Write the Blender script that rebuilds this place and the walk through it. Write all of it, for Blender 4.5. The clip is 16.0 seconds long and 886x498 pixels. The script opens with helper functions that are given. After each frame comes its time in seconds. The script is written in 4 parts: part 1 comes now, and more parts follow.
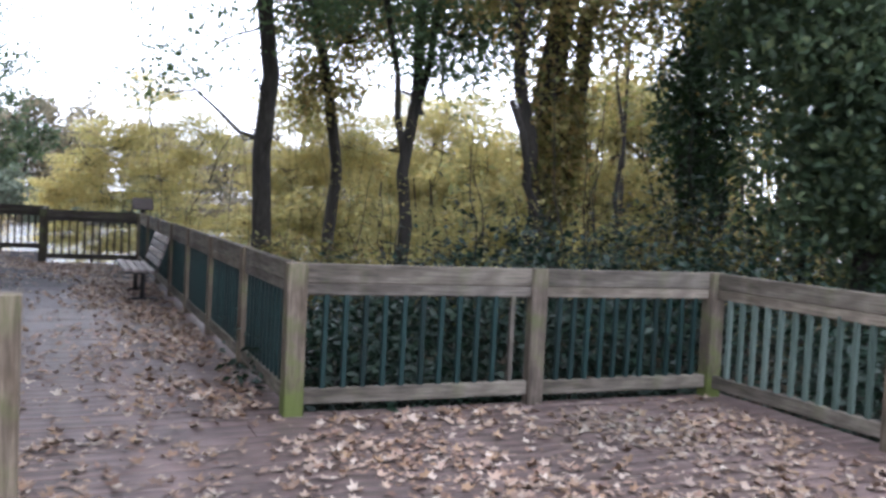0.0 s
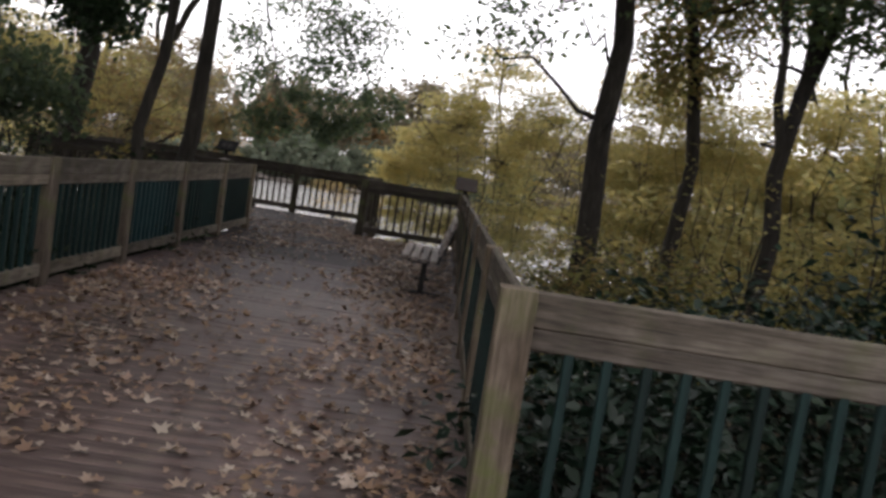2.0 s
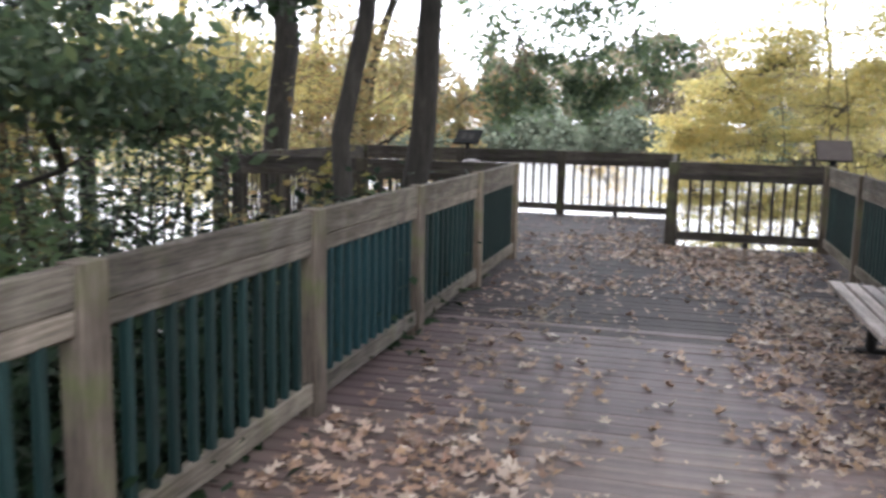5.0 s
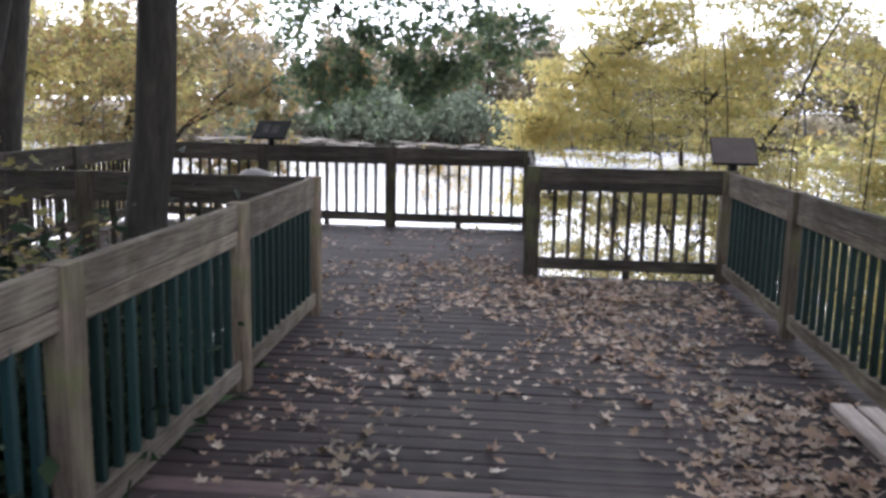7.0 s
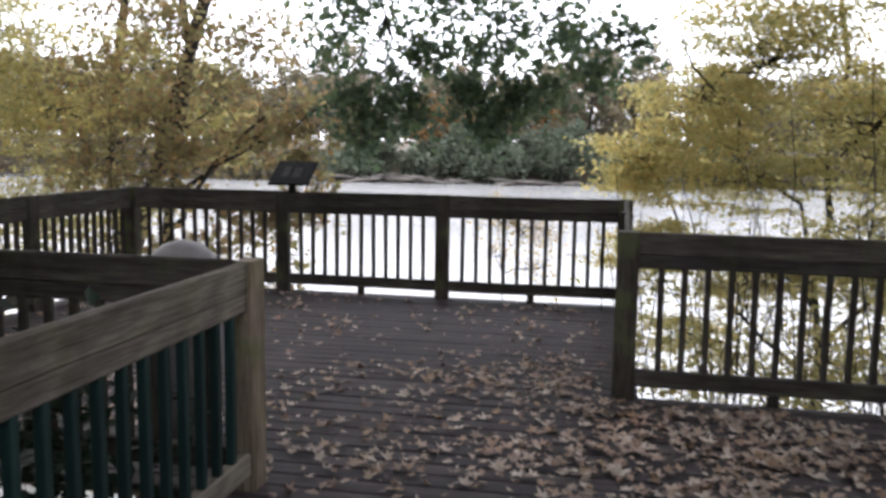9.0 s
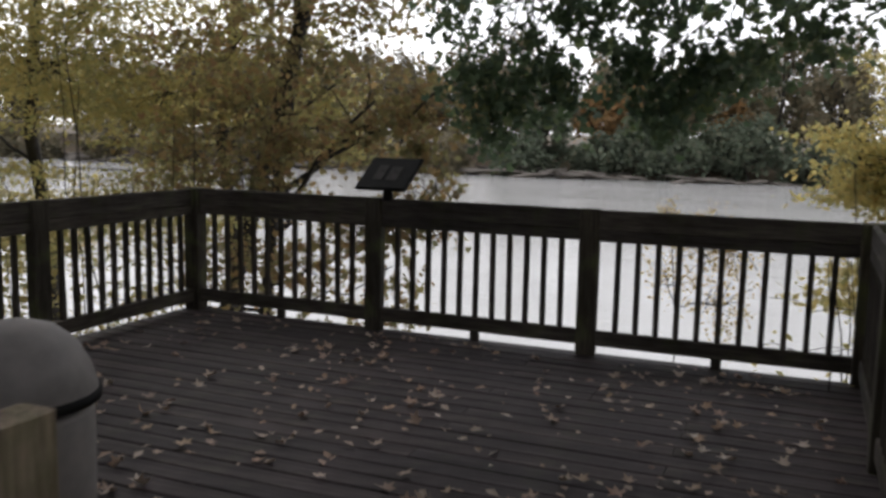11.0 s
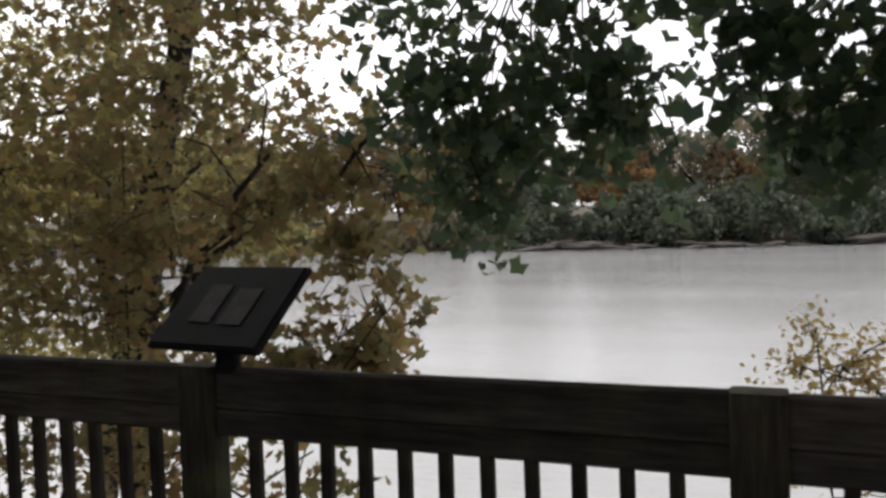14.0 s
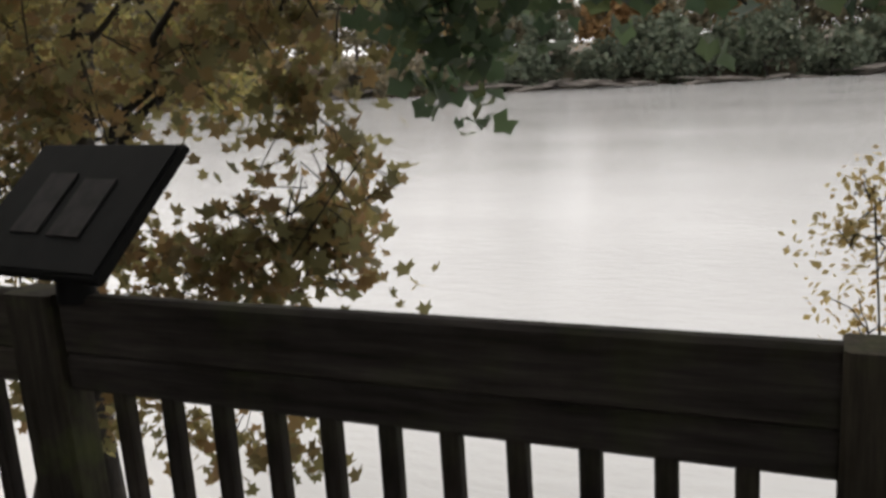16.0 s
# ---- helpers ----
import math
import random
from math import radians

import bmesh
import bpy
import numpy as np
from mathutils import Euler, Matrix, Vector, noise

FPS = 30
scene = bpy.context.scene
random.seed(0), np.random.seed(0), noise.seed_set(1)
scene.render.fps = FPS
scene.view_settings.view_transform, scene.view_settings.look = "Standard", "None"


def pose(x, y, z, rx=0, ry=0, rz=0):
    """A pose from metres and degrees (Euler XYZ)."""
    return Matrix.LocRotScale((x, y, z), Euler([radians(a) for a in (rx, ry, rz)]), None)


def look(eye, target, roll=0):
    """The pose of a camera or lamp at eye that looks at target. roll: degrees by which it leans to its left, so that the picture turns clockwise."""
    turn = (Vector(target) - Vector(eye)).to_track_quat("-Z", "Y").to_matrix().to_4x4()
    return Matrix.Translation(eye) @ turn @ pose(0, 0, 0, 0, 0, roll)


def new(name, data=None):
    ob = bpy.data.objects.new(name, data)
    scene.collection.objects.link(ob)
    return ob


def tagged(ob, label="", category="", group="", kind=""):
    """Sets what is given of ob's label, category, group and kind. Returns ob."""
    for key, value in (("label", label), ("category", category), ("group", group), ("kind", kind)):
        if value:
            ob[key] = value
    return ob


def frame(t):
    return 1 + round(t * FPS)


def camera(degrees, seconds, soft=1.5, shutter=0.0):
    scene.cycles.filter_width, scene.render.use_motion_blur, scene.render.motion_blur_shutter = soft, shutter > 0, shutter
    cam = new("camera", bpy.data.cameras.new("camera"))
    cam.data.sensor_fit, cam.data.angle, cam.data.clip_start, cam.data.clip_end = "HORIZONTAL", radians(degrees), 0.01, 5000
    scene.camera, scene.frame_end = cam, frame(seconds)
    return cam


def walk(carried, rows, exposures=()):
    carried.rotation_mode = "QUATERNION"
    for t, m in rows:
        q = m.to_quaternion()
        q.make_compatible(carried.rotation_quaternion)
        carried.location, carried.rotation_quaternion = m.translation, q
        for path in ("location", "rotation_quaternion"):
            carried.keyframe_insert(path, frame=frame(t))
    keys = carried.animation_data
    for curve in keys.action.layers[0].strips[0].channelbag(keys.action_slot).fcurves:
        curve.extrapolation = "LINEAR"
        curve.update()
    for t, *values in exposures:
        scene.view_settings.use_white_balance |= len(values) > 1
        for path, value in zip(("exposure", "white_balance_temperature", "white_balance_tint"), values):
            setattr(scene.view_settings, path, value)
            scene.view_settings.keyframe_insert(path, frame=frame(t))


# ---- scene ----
SKY, SUN = 0.165, 0.55
cam = camera(53.9, 16.0, 3.0, 0.32)
PATH = [
    (0, (0.631, 1.26, 1.498), (1.435, 3.089, 1.405), 3.06),
    (0.5, (1.117, 1.792, 1.48), (1.733, 3.691, 1.362), 4.92),
    (1, (1.459, 2.453, 1.463), (1.718, 4.43, 1.316), 7.17),
    (1.5, (1.731, 3.329, 1.454), (1.765, 5.323, 1.3), 6.45),
    (2, (1.813, 3.981, 1.452), (1.826, 5.973, 1.275), 9.02),
    (2.5, (1.887, 4.622, 1.457), (1.512, 6.571, 1.214), 9.22),
    (3, (1.693, 5.323, 1.519), (0.949, 7.173, 1.366), 3.24),
    (3.5, (1.455, 6.227, 1.594), (0.684, 8.065, 1.431), 1.3),
    (4, (1.103, 7.041, 1.559), (0.19, 8.81, 1.37), 0.06),
    (4.5, (0.626, 8.017, 1.5), (-0.194, 9.825, 1.253), -0.76),
    (5, (0.36, 8.839, 1.522), (-0.152, 10.751, 1.23), 1.26),
    (7.3, (0.097, 12.371, 1.621), (-0.061, 14.339, 1.297), 1.21),
    (7.5, (0.084, 12.68, 1.606), (-0.162, 14.639, 1.291), 1.26),
    (8, (0.117, 13.406, 1.602), (-0.156, 15.363, 1.29), 1.32),
    (8.5, (0.209, 14.084, 1.605), (-0.088, 16.038, 1.302), 0.37),
    (9, (0.235, 14.753, 1.618), (-0.158, 16.698, 1.372), 0.83),
    (9.5, (0.205, 15.402, 1.604), (-0.295, 17.326, 1.382), 1.87),
    (9.7, (0.242, 15.652, 1.61), (-0.302, 17.562, 1.374), 2.24),
    (11.8, (-0.543, 18.545, 1.539), (-1.389, 20.34, 1.295), -0.17),
    (12, (-0.656, 18.876, 1.504), (-1.52, 20.666, 1.286), -0.17),
    (12.5, (-0.855, 19.521, 1.51), (-1.783, 21.282, 1.319), -0.46),
    (13, (-1.09, 20.09, 1.547), (-2.019, 21.856, 1.411), -1.21),
    (13.5, (-1.237, 20.671, 1.514), (-2.057, 22.493, 1.444), -1.46),
    (14, (-1.408, 21.178, 1.554), (-2.19, 23.017, 1.463), -1.9),
    (14.5, (-1.541, 21.515, 1.564), (-2.321, 23.355, 1.48), -0.6),
    (15, (-1.617, 21.827, 1.556), (-2.396, 23.666, 1.448), -1.6),
    (15.5, (-1.629, 22.059, 1.573), (-2.409, 23.877, 1.281), -3.5),
    (16, (-1.662, 22.092, 1.546), (-2.437, 23.881, 1.101), -3.6),
]
walk(cam, [(t, look(eye, target, roll)) for t, eye, target, roll in PATH], [
    (0.0, 1.75, 5650, 14), (1.0, 1.1, 5950, 14), (2.0, 0.6, 6700, 15), (2.5, 0.85, 6650, 15), (3.0, 1.42, 6350, 13), (4.0, 1.42, 6300, 13), (4.5, 2.1, 6250, 13), (5.0, 2.27, 6150, 13),
    (7.5, 1.88, 5950, 15), (8.5, 1.9, 5980, 14), (9.5, 0.6, 6350, 13), (12.0, 0.15, 6500, 11), (14.0, 0.08, 6650, 11), (15.0, 0.22, 6900, 11), (16.0, 0.22, 6900, 11)])

# ---------- world, sun ----------
world = bpy.data.worlds.new("overcast")
scene.world = world
world.use_nodes = True
wn = world.node_tree.nodes
wl = world.node_tree.links
sky = wn.new("ShaderNodeTexSky")
sky.sky_type = "NISHITA"
sky.sun_disc = False
sky.sun_elevation, sky.sun_rotation = radians(38), radians(-55)
sky.dust_density, sky.air_density, sky.ozone_density = 2.0, 1.0, 1.0
grey = wn.new("ShaderNodeHueSaturation")
grey.inputs["Saturation"].default_value = 0.22
wl.new(sky.outputs[0], grey.inputs["Color"])
cloud = wn.new("ShaderNodeMix")
cloud.data_type = "RGBA"
cloud.inputs[0].default_value = 0.7
cloud.inputs[7].default_value = (9.2, 9.3, 9.8, 1)
wl.new(grey.outputs[0], cloud.inputs[6])
wl.new(cloud.outputs[2], wn["Background"].inputs[0])
wn["Background"].inputs[1].default_value = SKY
sun = new("sun", bpy.data.lights.new("sun", "SUN"))
sun.data.energy, sun.data.angle, sun.data.color = SUN, radians(25), (1, 0.97, 0.93)
sun.matrix_world = look((-20, 14, 19), (0, 0, 0))


# ---------- materials ----------
def mat(name, rough=0.8):
    m = bpy.data.materials.new(name)
    m.use_nodes = True
    n, l = m.node_tree.nodes, m.node_tree.links
    b = n["Principled BSDF"]
    b.inputs["Roughness"].default_value = rough
    return m, n, l, b


def ramp(n, stops):
    r = n.new("ShaderNodeValToRGB")
    e = r.color_ramp.elements
    for i, (p, c) in enumerate(stops):
        k = e[i] if i < 2 else e.new(p)
        k.position, k.color = p, (*c, 1)
    return r


def tex(n, l, scale, stretch=(1, 1, 1), detail=6, rough=0.6, kind="Object"):
    co = n.new("ShaderNodeTexCoord")
    mp = n.new("ShaderNodeMapping")
    mp.inputs["Scale"].default_value = stretch
    t = n.new("ShaderNodeTexNoise")
    t.inputs["Scale"].default_value, t.inputs["Detail"].default_value, t.inputs["Roughness"].default_value = scale, detail, rough
    l.new(co.outputs[kind], mp.inputs[0])
    l.new(mp.outputs[0], t.inputs["Vector"])
    return t


def mixc(n, l, a, b, fac, mode="MIX"):
    k = n.new("ShaderNodeMix")
    k.data_type, k.blend_type = "RGBA", mode
    for sock, v in ((k.inputs[0], fac), (k.inputs[6], a), (k.inputs[7], b)):
        if hasattr(v, "links"):
            l.new(v, sock)
        elif isinstance(v, (int, float)):
            sock.default_value = v
        else:
            sock.default_value = (*v, 1)
    return k.outputs[2]


def bump(n, l, b, height, strength, distance=0.01):
    k = n.new("ShaderNodeBump")
    k.inputs["Strength"].default_value, k.inputs["Distance"].default_value = strength, distance
    l.new(height, k.inputs["Height"])
    l.new(k.outputs[0], b.inputs["Normal"])


def wood(name, dark, mid, light, rough=0.8, moss=0.0, grain=(4, 60, 60), shine=0.5, vary=1.0):
    """Weathered timber, grain along the local x axis, tone varied from piece to piece."""
    m, n, l, b = mat(name, rough)
    b.inputs["Specular IOR Level"].default_value = shine
    g = tex(n, l, 1.0, grain, 8, 0.65)
    r = ramp(n, [(0.28, dark), (0.5, mid), (0.72, light)])
    l.new(g.outputs[0], r.inputs[0])
    blot = tex(n, l, 2.2, (1, 1, 1), 5, 0.6, "Object")
    br = ramp(n, [(0.32, (0.42, 0.42, 0.4)), (0.5, (0.85, 0.84, 0.82)), (0.66, (1.28, 1.27, 1.25))])
    l.new(blot.outputs[0], br.inputs[0])
    c = mixc(n, l, r.outputs[0], br.outputs[0], 0.8, "MULTIPLY")
    streak = tex(n, l, 1.0, (1.6, 11, 11), 5, 0.6)
    sr = ramp(n, [(0.36, (0.5, 0.47, 0.43)), (0.52, (1.0, 1.0, 1.0)), (0.75, (1.22, 1.21, 1.2))])
    l.new(streak.outputs[0], sr.inputs[0])
    c = mixc(n, l, c, sr.outputs[0], 0.75, "MULTIPLY")
    info = n.new("ShaderNodeObjectInfo")
    vr = ramp(n, [(0.0, (1 - 0.28 * vary, 1 - 0.28 * vary, 1 - 0.26 * vary)), (1.0, (1 + 0.22 * vary, 1 + 0.18 * vary, 1 + 0.12 * vary))])
    l.new(info.outputs["Random"], vr.inputs[0])
    c = mixc(n, l, c, vr.outputs[0], 1.0, "MULTIPLY")
    if moss:
        gm = tex(n, l, 5.0, (1, 1, 1), 4)
        gr = ramp(n, [(0.52, (0, 0, 0)), (0.72, (moss, moss, moss))])
        l.new(gm.outputs[0], gr.inputs[0])
        c = mixc(n, l, c, (0.09, 0.11, 0.035), gr.outputs[0])
    l.new(c, b.inputs["Base Color"])
    bump(n, l, b, g.outputs[0], 0.5, 0.004)
    return m


PALE_RAIL = wood("pale_weathered_rail", (0.07, 0.06, 0.05), (0.16, 0.139, 0.116), (0.25, 0.22, 0.188), 0.88, 0.2, shine=0.22)
RAIL = wood("weathered_rail", (0.055, 0.049, 0.042), (0.13, 0.115, 0.097), (0.208, 0.188, 0.162), 0.88, 0.25, shine=0.22)
POST = wood("weathered_post", (0.07, 0.057, 0.045), (0.15, 0.122, 0.096), (0.212, 0.175, 0.138), 0.88, 0.55, shine=0.22)
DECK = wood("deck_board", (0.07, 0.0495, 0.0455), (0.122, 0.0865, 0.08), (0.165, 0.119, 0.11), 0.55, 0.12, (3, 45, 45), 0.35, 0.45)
DARK_DECK = wood("dark_deck_board", (0.016, 0.0125, 0.0135), (0.036, 0.028, 0.0305), (0.064, 0.05, 0.054), 0.7, 0.1, (3, 45, 45), 0.2)
MID_DECK = wood("mid_deck_board", (0.048, 0.034, 0.035), (0.092, 0.065, 0.0665), (0.132, 0.095, 0.097), 0.58, 0.1, (3, 45, 45), 0.3, 0.6)
# Weathered rail and post at half tone: the platform's shade is in their colour.
SHADED_RAIL = wood("shaded_rail", (0.026, 0.023, 0.021), (0.06, 0.053, 0.047), (0.1, 0.09, 0.081), 0.88, 0.25, shine=0.2)
SHADED_POST = wood("shaded_post", (0.028, 0.025, 0.02), (0.062, 0.055, 0.043), (0.095, 0.084, 0.066), 0.88, 0.55, shine=0.2)
SLAT = wood("bench_slat", (0.14, 0.12, 0.112), (0.25, 0.215, 0.205), (0.35, 0.31, 0.3), 0.7)


def green_paint(name="green_baluster_paint", low=(0.003, 0.012, 0.012), high=(0.008, 0.028, 0.027)):
    m, n, l, b = mat(name, 0.6)
    b.inputs["Specular IOR Level"].default_value = 0.3
    g = tex(n, l, 1.0, (3, 40, 40), 6)
    r = ramp(n, [(0.3, low), (0.7, high)])
    l.new(g.outputs[0], r.inputs[0])
    info = n.new("ShaderNodeObjectInfo")
    vr = ramp(n, [(0.0, (0.6, 0.65, 0.6)), (1.0, (1.45, 1.35, 1.3))])
    l.new(info.outputs["Random"], vr.inputs[0])
    l.new(mixc(n, l, r.outputs[0], vr.outputs[0], 1.0, "MULTIPLY"), b.inputs["Base Color"])
    bump(n, l, b, g.outputs[0], 0.25, 0.003)
    return m


PAINT = green_paint()
# Same green paint lightened: grazing light on the bay's last run is painted in.
LIT_PAINT = green_paint("lit_baluster_paint", (0.045, 0.07, 0.064), (0.11, 0.145, 0.13))


def bark_mat():
    m, n, l, b = mat("bark", 0.95)
    g = tex(n, l, 1.0, (16, 16, 3.5), 8, 0.7)
    r = ramp(n, [(0.3, (0.014, 0.012, 0.01)), (0.55, (0.038, 0.032, 0.027)), (0.75, (0.078, 0.069, 0.058))])
    l.new(g.outputs[0], r.inputs[0])
    s = tex(n, l, 1.5, (1, 1, 1), 3)
    sr = ramp(n, [(0.35, (0.6, 0.6, 0.6)), (0.7, (1.15, 1.18, 1.08))])
    l.new(s.outputs[0], sr.inputs[0])
    l.new(mixc(n, l, r.outputs[0], sr.outputs[0], 0.9, "MULTIPLY"), b.inputs["Base Color"])
    bump(n, l, b, g.outputs[0], 0.9, 0.03)
    return m


BARK = bark_mat()


def leaf_mat(name, colours, through_light=0.4, rough=0.6, shine=0.5):
    """Foliage: each leaf its own tone, some light passing through the blade."""
    m, n, l, b = mat(name, rough)
    b.inputs["Specular IOR Level"].default_value = shine
    geo = n.new("ShaderNodeNewGeometry")
    stops = [(i / max(1, len(colours) - 1), c) for i, c in enumerate(colours)]
    r = ramp(n, stops)
    l.new(geo.outputs["Random Per Island"], r.inputs[0])
    big = tex(n, l, 0.55, (1, 1, 1), 3)
    v = ramp(n, [(0.3, (0.62, 0.66, 0.6)), (0.7, (1.25, 1.2, 1.1))])
    l.new(big.outputs[0], v.inputs[0])
    c = mixc(n, l, r.outputs[0], v.outputs[0], 1.0, "MULTIPLY")
    l.new(c, b.inputs["Base Color"])
    t = n.new("ShaderNodeBsdfTranslucent")
    l.new(c, t.inputs["Color"])
    k = n.new("ShaderNodeMixShader")
    k.inputs[0].default_value = through_light
    l.new(b.outputs[0], k.inputs[1])
    l.new(t.outputs[0], k.inputs[2])
    l.new(k.outputs[0], n["Material Output"].inputs["Surface"])
    return m


L_YELLOW = leaf_mat("yellow_leaves", [(0.46, 0.4, 0.16), (0.56, 0.48, 0.2), (0.38, 0.38, 0.18), (0.52, 0.4, 0.16), (0.32, 0.35, 0.17)], 0.58)
L_PALE = leaf_mat("pale_yellow_leaves", [(0.45, 0.35, 0.14), (0.5, 0.4, 0.2), (0.4, 0.26, 0.1)], 0.5)
L_OLIVE = leaf_mat("olive_leaves", [(0.19, 0.19, 0.06), (0.30, 0.25, 0.08), (0.14, 0.17, 0.06), (0.34, 0.22, 0.08), (0.22, 0.22, 0.10)], 0.5)
L_BROWN = leaf_mat("russet_leaves", [(0.31, 0.2, 0.115), (0.39, 0.27, 0.13), (0.21, 0.165, 0.095), (0.36, 0.31, 0.145), (0.29, 0.26, 0.13), (0.23, 0.225, 0.12)], 0.62)
L_GREEN = leaf_mat("green_leaves", [(0.075, 0.13, 0.06), (0.105, 0.165, 0.07), (0.09, 0.14, 0.08), (0.15, 0.19, 0.08)], 0.52)
L_DARK = leaf_mat("dark_leaves", [(0.022, 0.05, 0.022), (0.04, 0.08, 0.03), (0.03, 0.06, 0.03)], 0.25, 0.45)
# Hedge leaves take near-black tones: the gloom behind the railing is painted in.
L_HEDGE = leaf_mat("shaded_hedge_leaves", [(0.008, 0.019, 0.01), (0.016, 0.031, 0.014), (0.012, 0.024, 0.014)], 0.15, 0.6, 0.15)
# Olive leaves at half tone; shade under the trees is put into the colour.
L_THICKET = leaf_mat("shaded_olive_leaves", [(0.09, 0.085, 0.035), (0.13, 0.11, 0.045), (0.065, 0.08, 0.035), (0.15, 0.10, 0.045), (0.10, 0.10, 0.05)], 0.45)
L_CANOPY = leaf_mat("canopy_leaves", [(0.075, 0.115, 0.072), (0.11, 0.16, 0.085), (0.06, 0.095, 0.065), (0.16, 0.195, 0.09)], 0.56, 0.5)
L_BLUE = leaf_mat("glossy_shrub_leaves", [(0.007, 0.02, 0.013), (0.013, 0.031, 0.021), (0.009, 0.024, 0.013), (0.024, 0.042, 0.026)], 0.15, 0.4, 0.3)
L_ORANGE = leaf_mat("orange_leaves", [(0.28, 0.17, 0.08), (0.34, 0.21, 0.10), (0.22, 0.14, 0.07)], 0.45, 0.95)
L_LITTER = leaf_mat("fallen_leaves", [(0.27, 0.178, 0.14), (0.38, 0.285, 0.23), (0.14, 0.083, 0.065), (0.31, 0.205, 0.13), (0.23, 0.14, 0.11), (0.5, 0.42, 0.37), (0.17, 0.108, 0.088)], 0.1, 0.6)
# Distance haze is put into these two leaf colours, lightened and greyed.
L_FAR = leaf_mat("hazed_green_leaves", [(0.12, 0.145, 0.11), (0.15, 0.18, 0.13), (0.125, 0.15, 0.12), (0.16, 0.165, 0.12)], 0.4, 0.95)
L_FARB = leaf_mat("hazed_brown_leaves", [(0.2, 0.18, 0.13), (0.24, 0.21, 0.15), (0.165, 0.155, 0.115), (0.26, 0.2, 0.13)], 0.4, 0.95)


def ground_mat():
    m, n, l, b = mat("leaf_litter_soil", 0.95)
    g = tex(n, l, 9.0, (1, 1, 1), 8, 0.75)
    r = ramp(n, [(0.3, (0.035, 0.026, 0.018)), (0.5, (0.085, 0.06, 0.038)), (0.68, (0.17, 0.115, 0.06))])
    l.new(g.outputs[0], r.inputs[0])
    s = tex(n, l, 0.25, (1, 1, 1), 4)
    sr = ramp(n, [(0.45, (0, 0, 0)), (0.65, (0.6, 0.6, 0.6))])
    l.new(s.outputs[0], sr.inputs[0])
    l.new(mixc(n, l, r.outputs[0], (0.05, 0.06, 0.025), sr.outputs[0]), b.inputs["Base Color"])
    bump(n, l, b, g.outputs[0], 0.8, 0.05)
    return m


def water_mat():
    m, n, l, b = mat("silty_river_water", 0.12)
    s = tex(n, l, 0.05, (1, 3, 1), 4)
    r = ramp(n, [(0.35, (0.42, 0.415, 0.4)), (0.65, (0.5, 0.495, 0.48))])
    l.new(s.outputs[0], r.inputs[0])
    l.new(r.outputs[0], b.inputs["Base Color"])
    w = tex(n, l, 1.0, (2.0, 5.5, 1), 5, 0.6)
    w2 = tex(n, l, 1.0, (0.03, 0.16, 1), 3, 0.5)
    rr = ramp(n, [(0.35, (0.09, 0.09, 0.09)), (0.65, (0.13, 0.13, 0.13))])
    l.new(w2.outputs[0], rr.inputs[0])
    l.new(rr.outputs[0], b.inputs["Roughness"])
    bump(n, l, b, w.outputs[0], 0.45, 0.045)
    b.inputs["IOR"].default_value = 1.33
    return m


def plain(name, c1, c2, rough=0.5, metal=0.0, scale=8):
    m, n, l, b = mat(name, rough)
    g = tex(n, l, scale, (1, 1, 1), 6)
    r = ramp(n, [(0.3, c1), (0.7, c2)])
    l.new(g.outputs[0], r.inputs[0])
    l.new(r.outputs[0], b.inputs["Base Color"])
    b.inputs["Metallic"].default_value = metal
    bump(n, l, b, g.outputs[0], 0.15, 0.003)
    return m


SOIL, WATER = ground_mat(), water_mat()
IRON = plain("dark_iron", (0.018, 0.018, 0.02), (0.04, 0.038, 0.036), 0.55, 0.4, 30)
BLACK = plain("dark_sign_frame", (0.008, 0.008, 0.008), (0.016, 0.016, 0.016), 0.6)
PANEL = plain("sign_sheet", (0.006, 0.007, 0.007), (0.012, 0.012, 0.012), 0.7)
PICTURE = plain("faded_sign_picture", (0.014, 0.0135, 0.0135), (0.036, 0.033, 0.032), 0.6, 0, 14)
for sign_mat in (BLACK, PANEL, PICTURE):
    sign_mat.node_tree.nodes["Principled BSDF"].inputs["Specular IOR Level"].default_value = 0.06
BROWNSIGN = plain("brown_sign_sheet", (0.085, 0.067, 0.062), (0.12, 0.098, 0.092), 0.4)
BIN = plain("weathered_bin_grey", (0.12, 0.11, 0.105), (0.2, 0.18, 0.17), 0.6)
ROCK = plain("bank_rock", (0.07, 0.06, 0.052), (0.16, 0.14, 0.12), 0.9, 0, 0.6)


# ---------- mesh helpers ----------
def mesh_of(name, verts, faces, material=None, smooth=False):
    me = bpy.data.meshes.new(name)
    me.from_pydata(verts, [], faces)
    if smooth:
        me.polygons.foreach_set("use_smooth", [True] * len(me.polygons))
    if material:
        me.materials.append(material)
    me.update()
    return me


def part_of(name, me, parent, m=None, label=""):
    ob = new(name, me)
    ob.parent = parent
    if m is not None:
        ob.matrix_basis = m
    if label:
        ob["label"] = label
    return ob


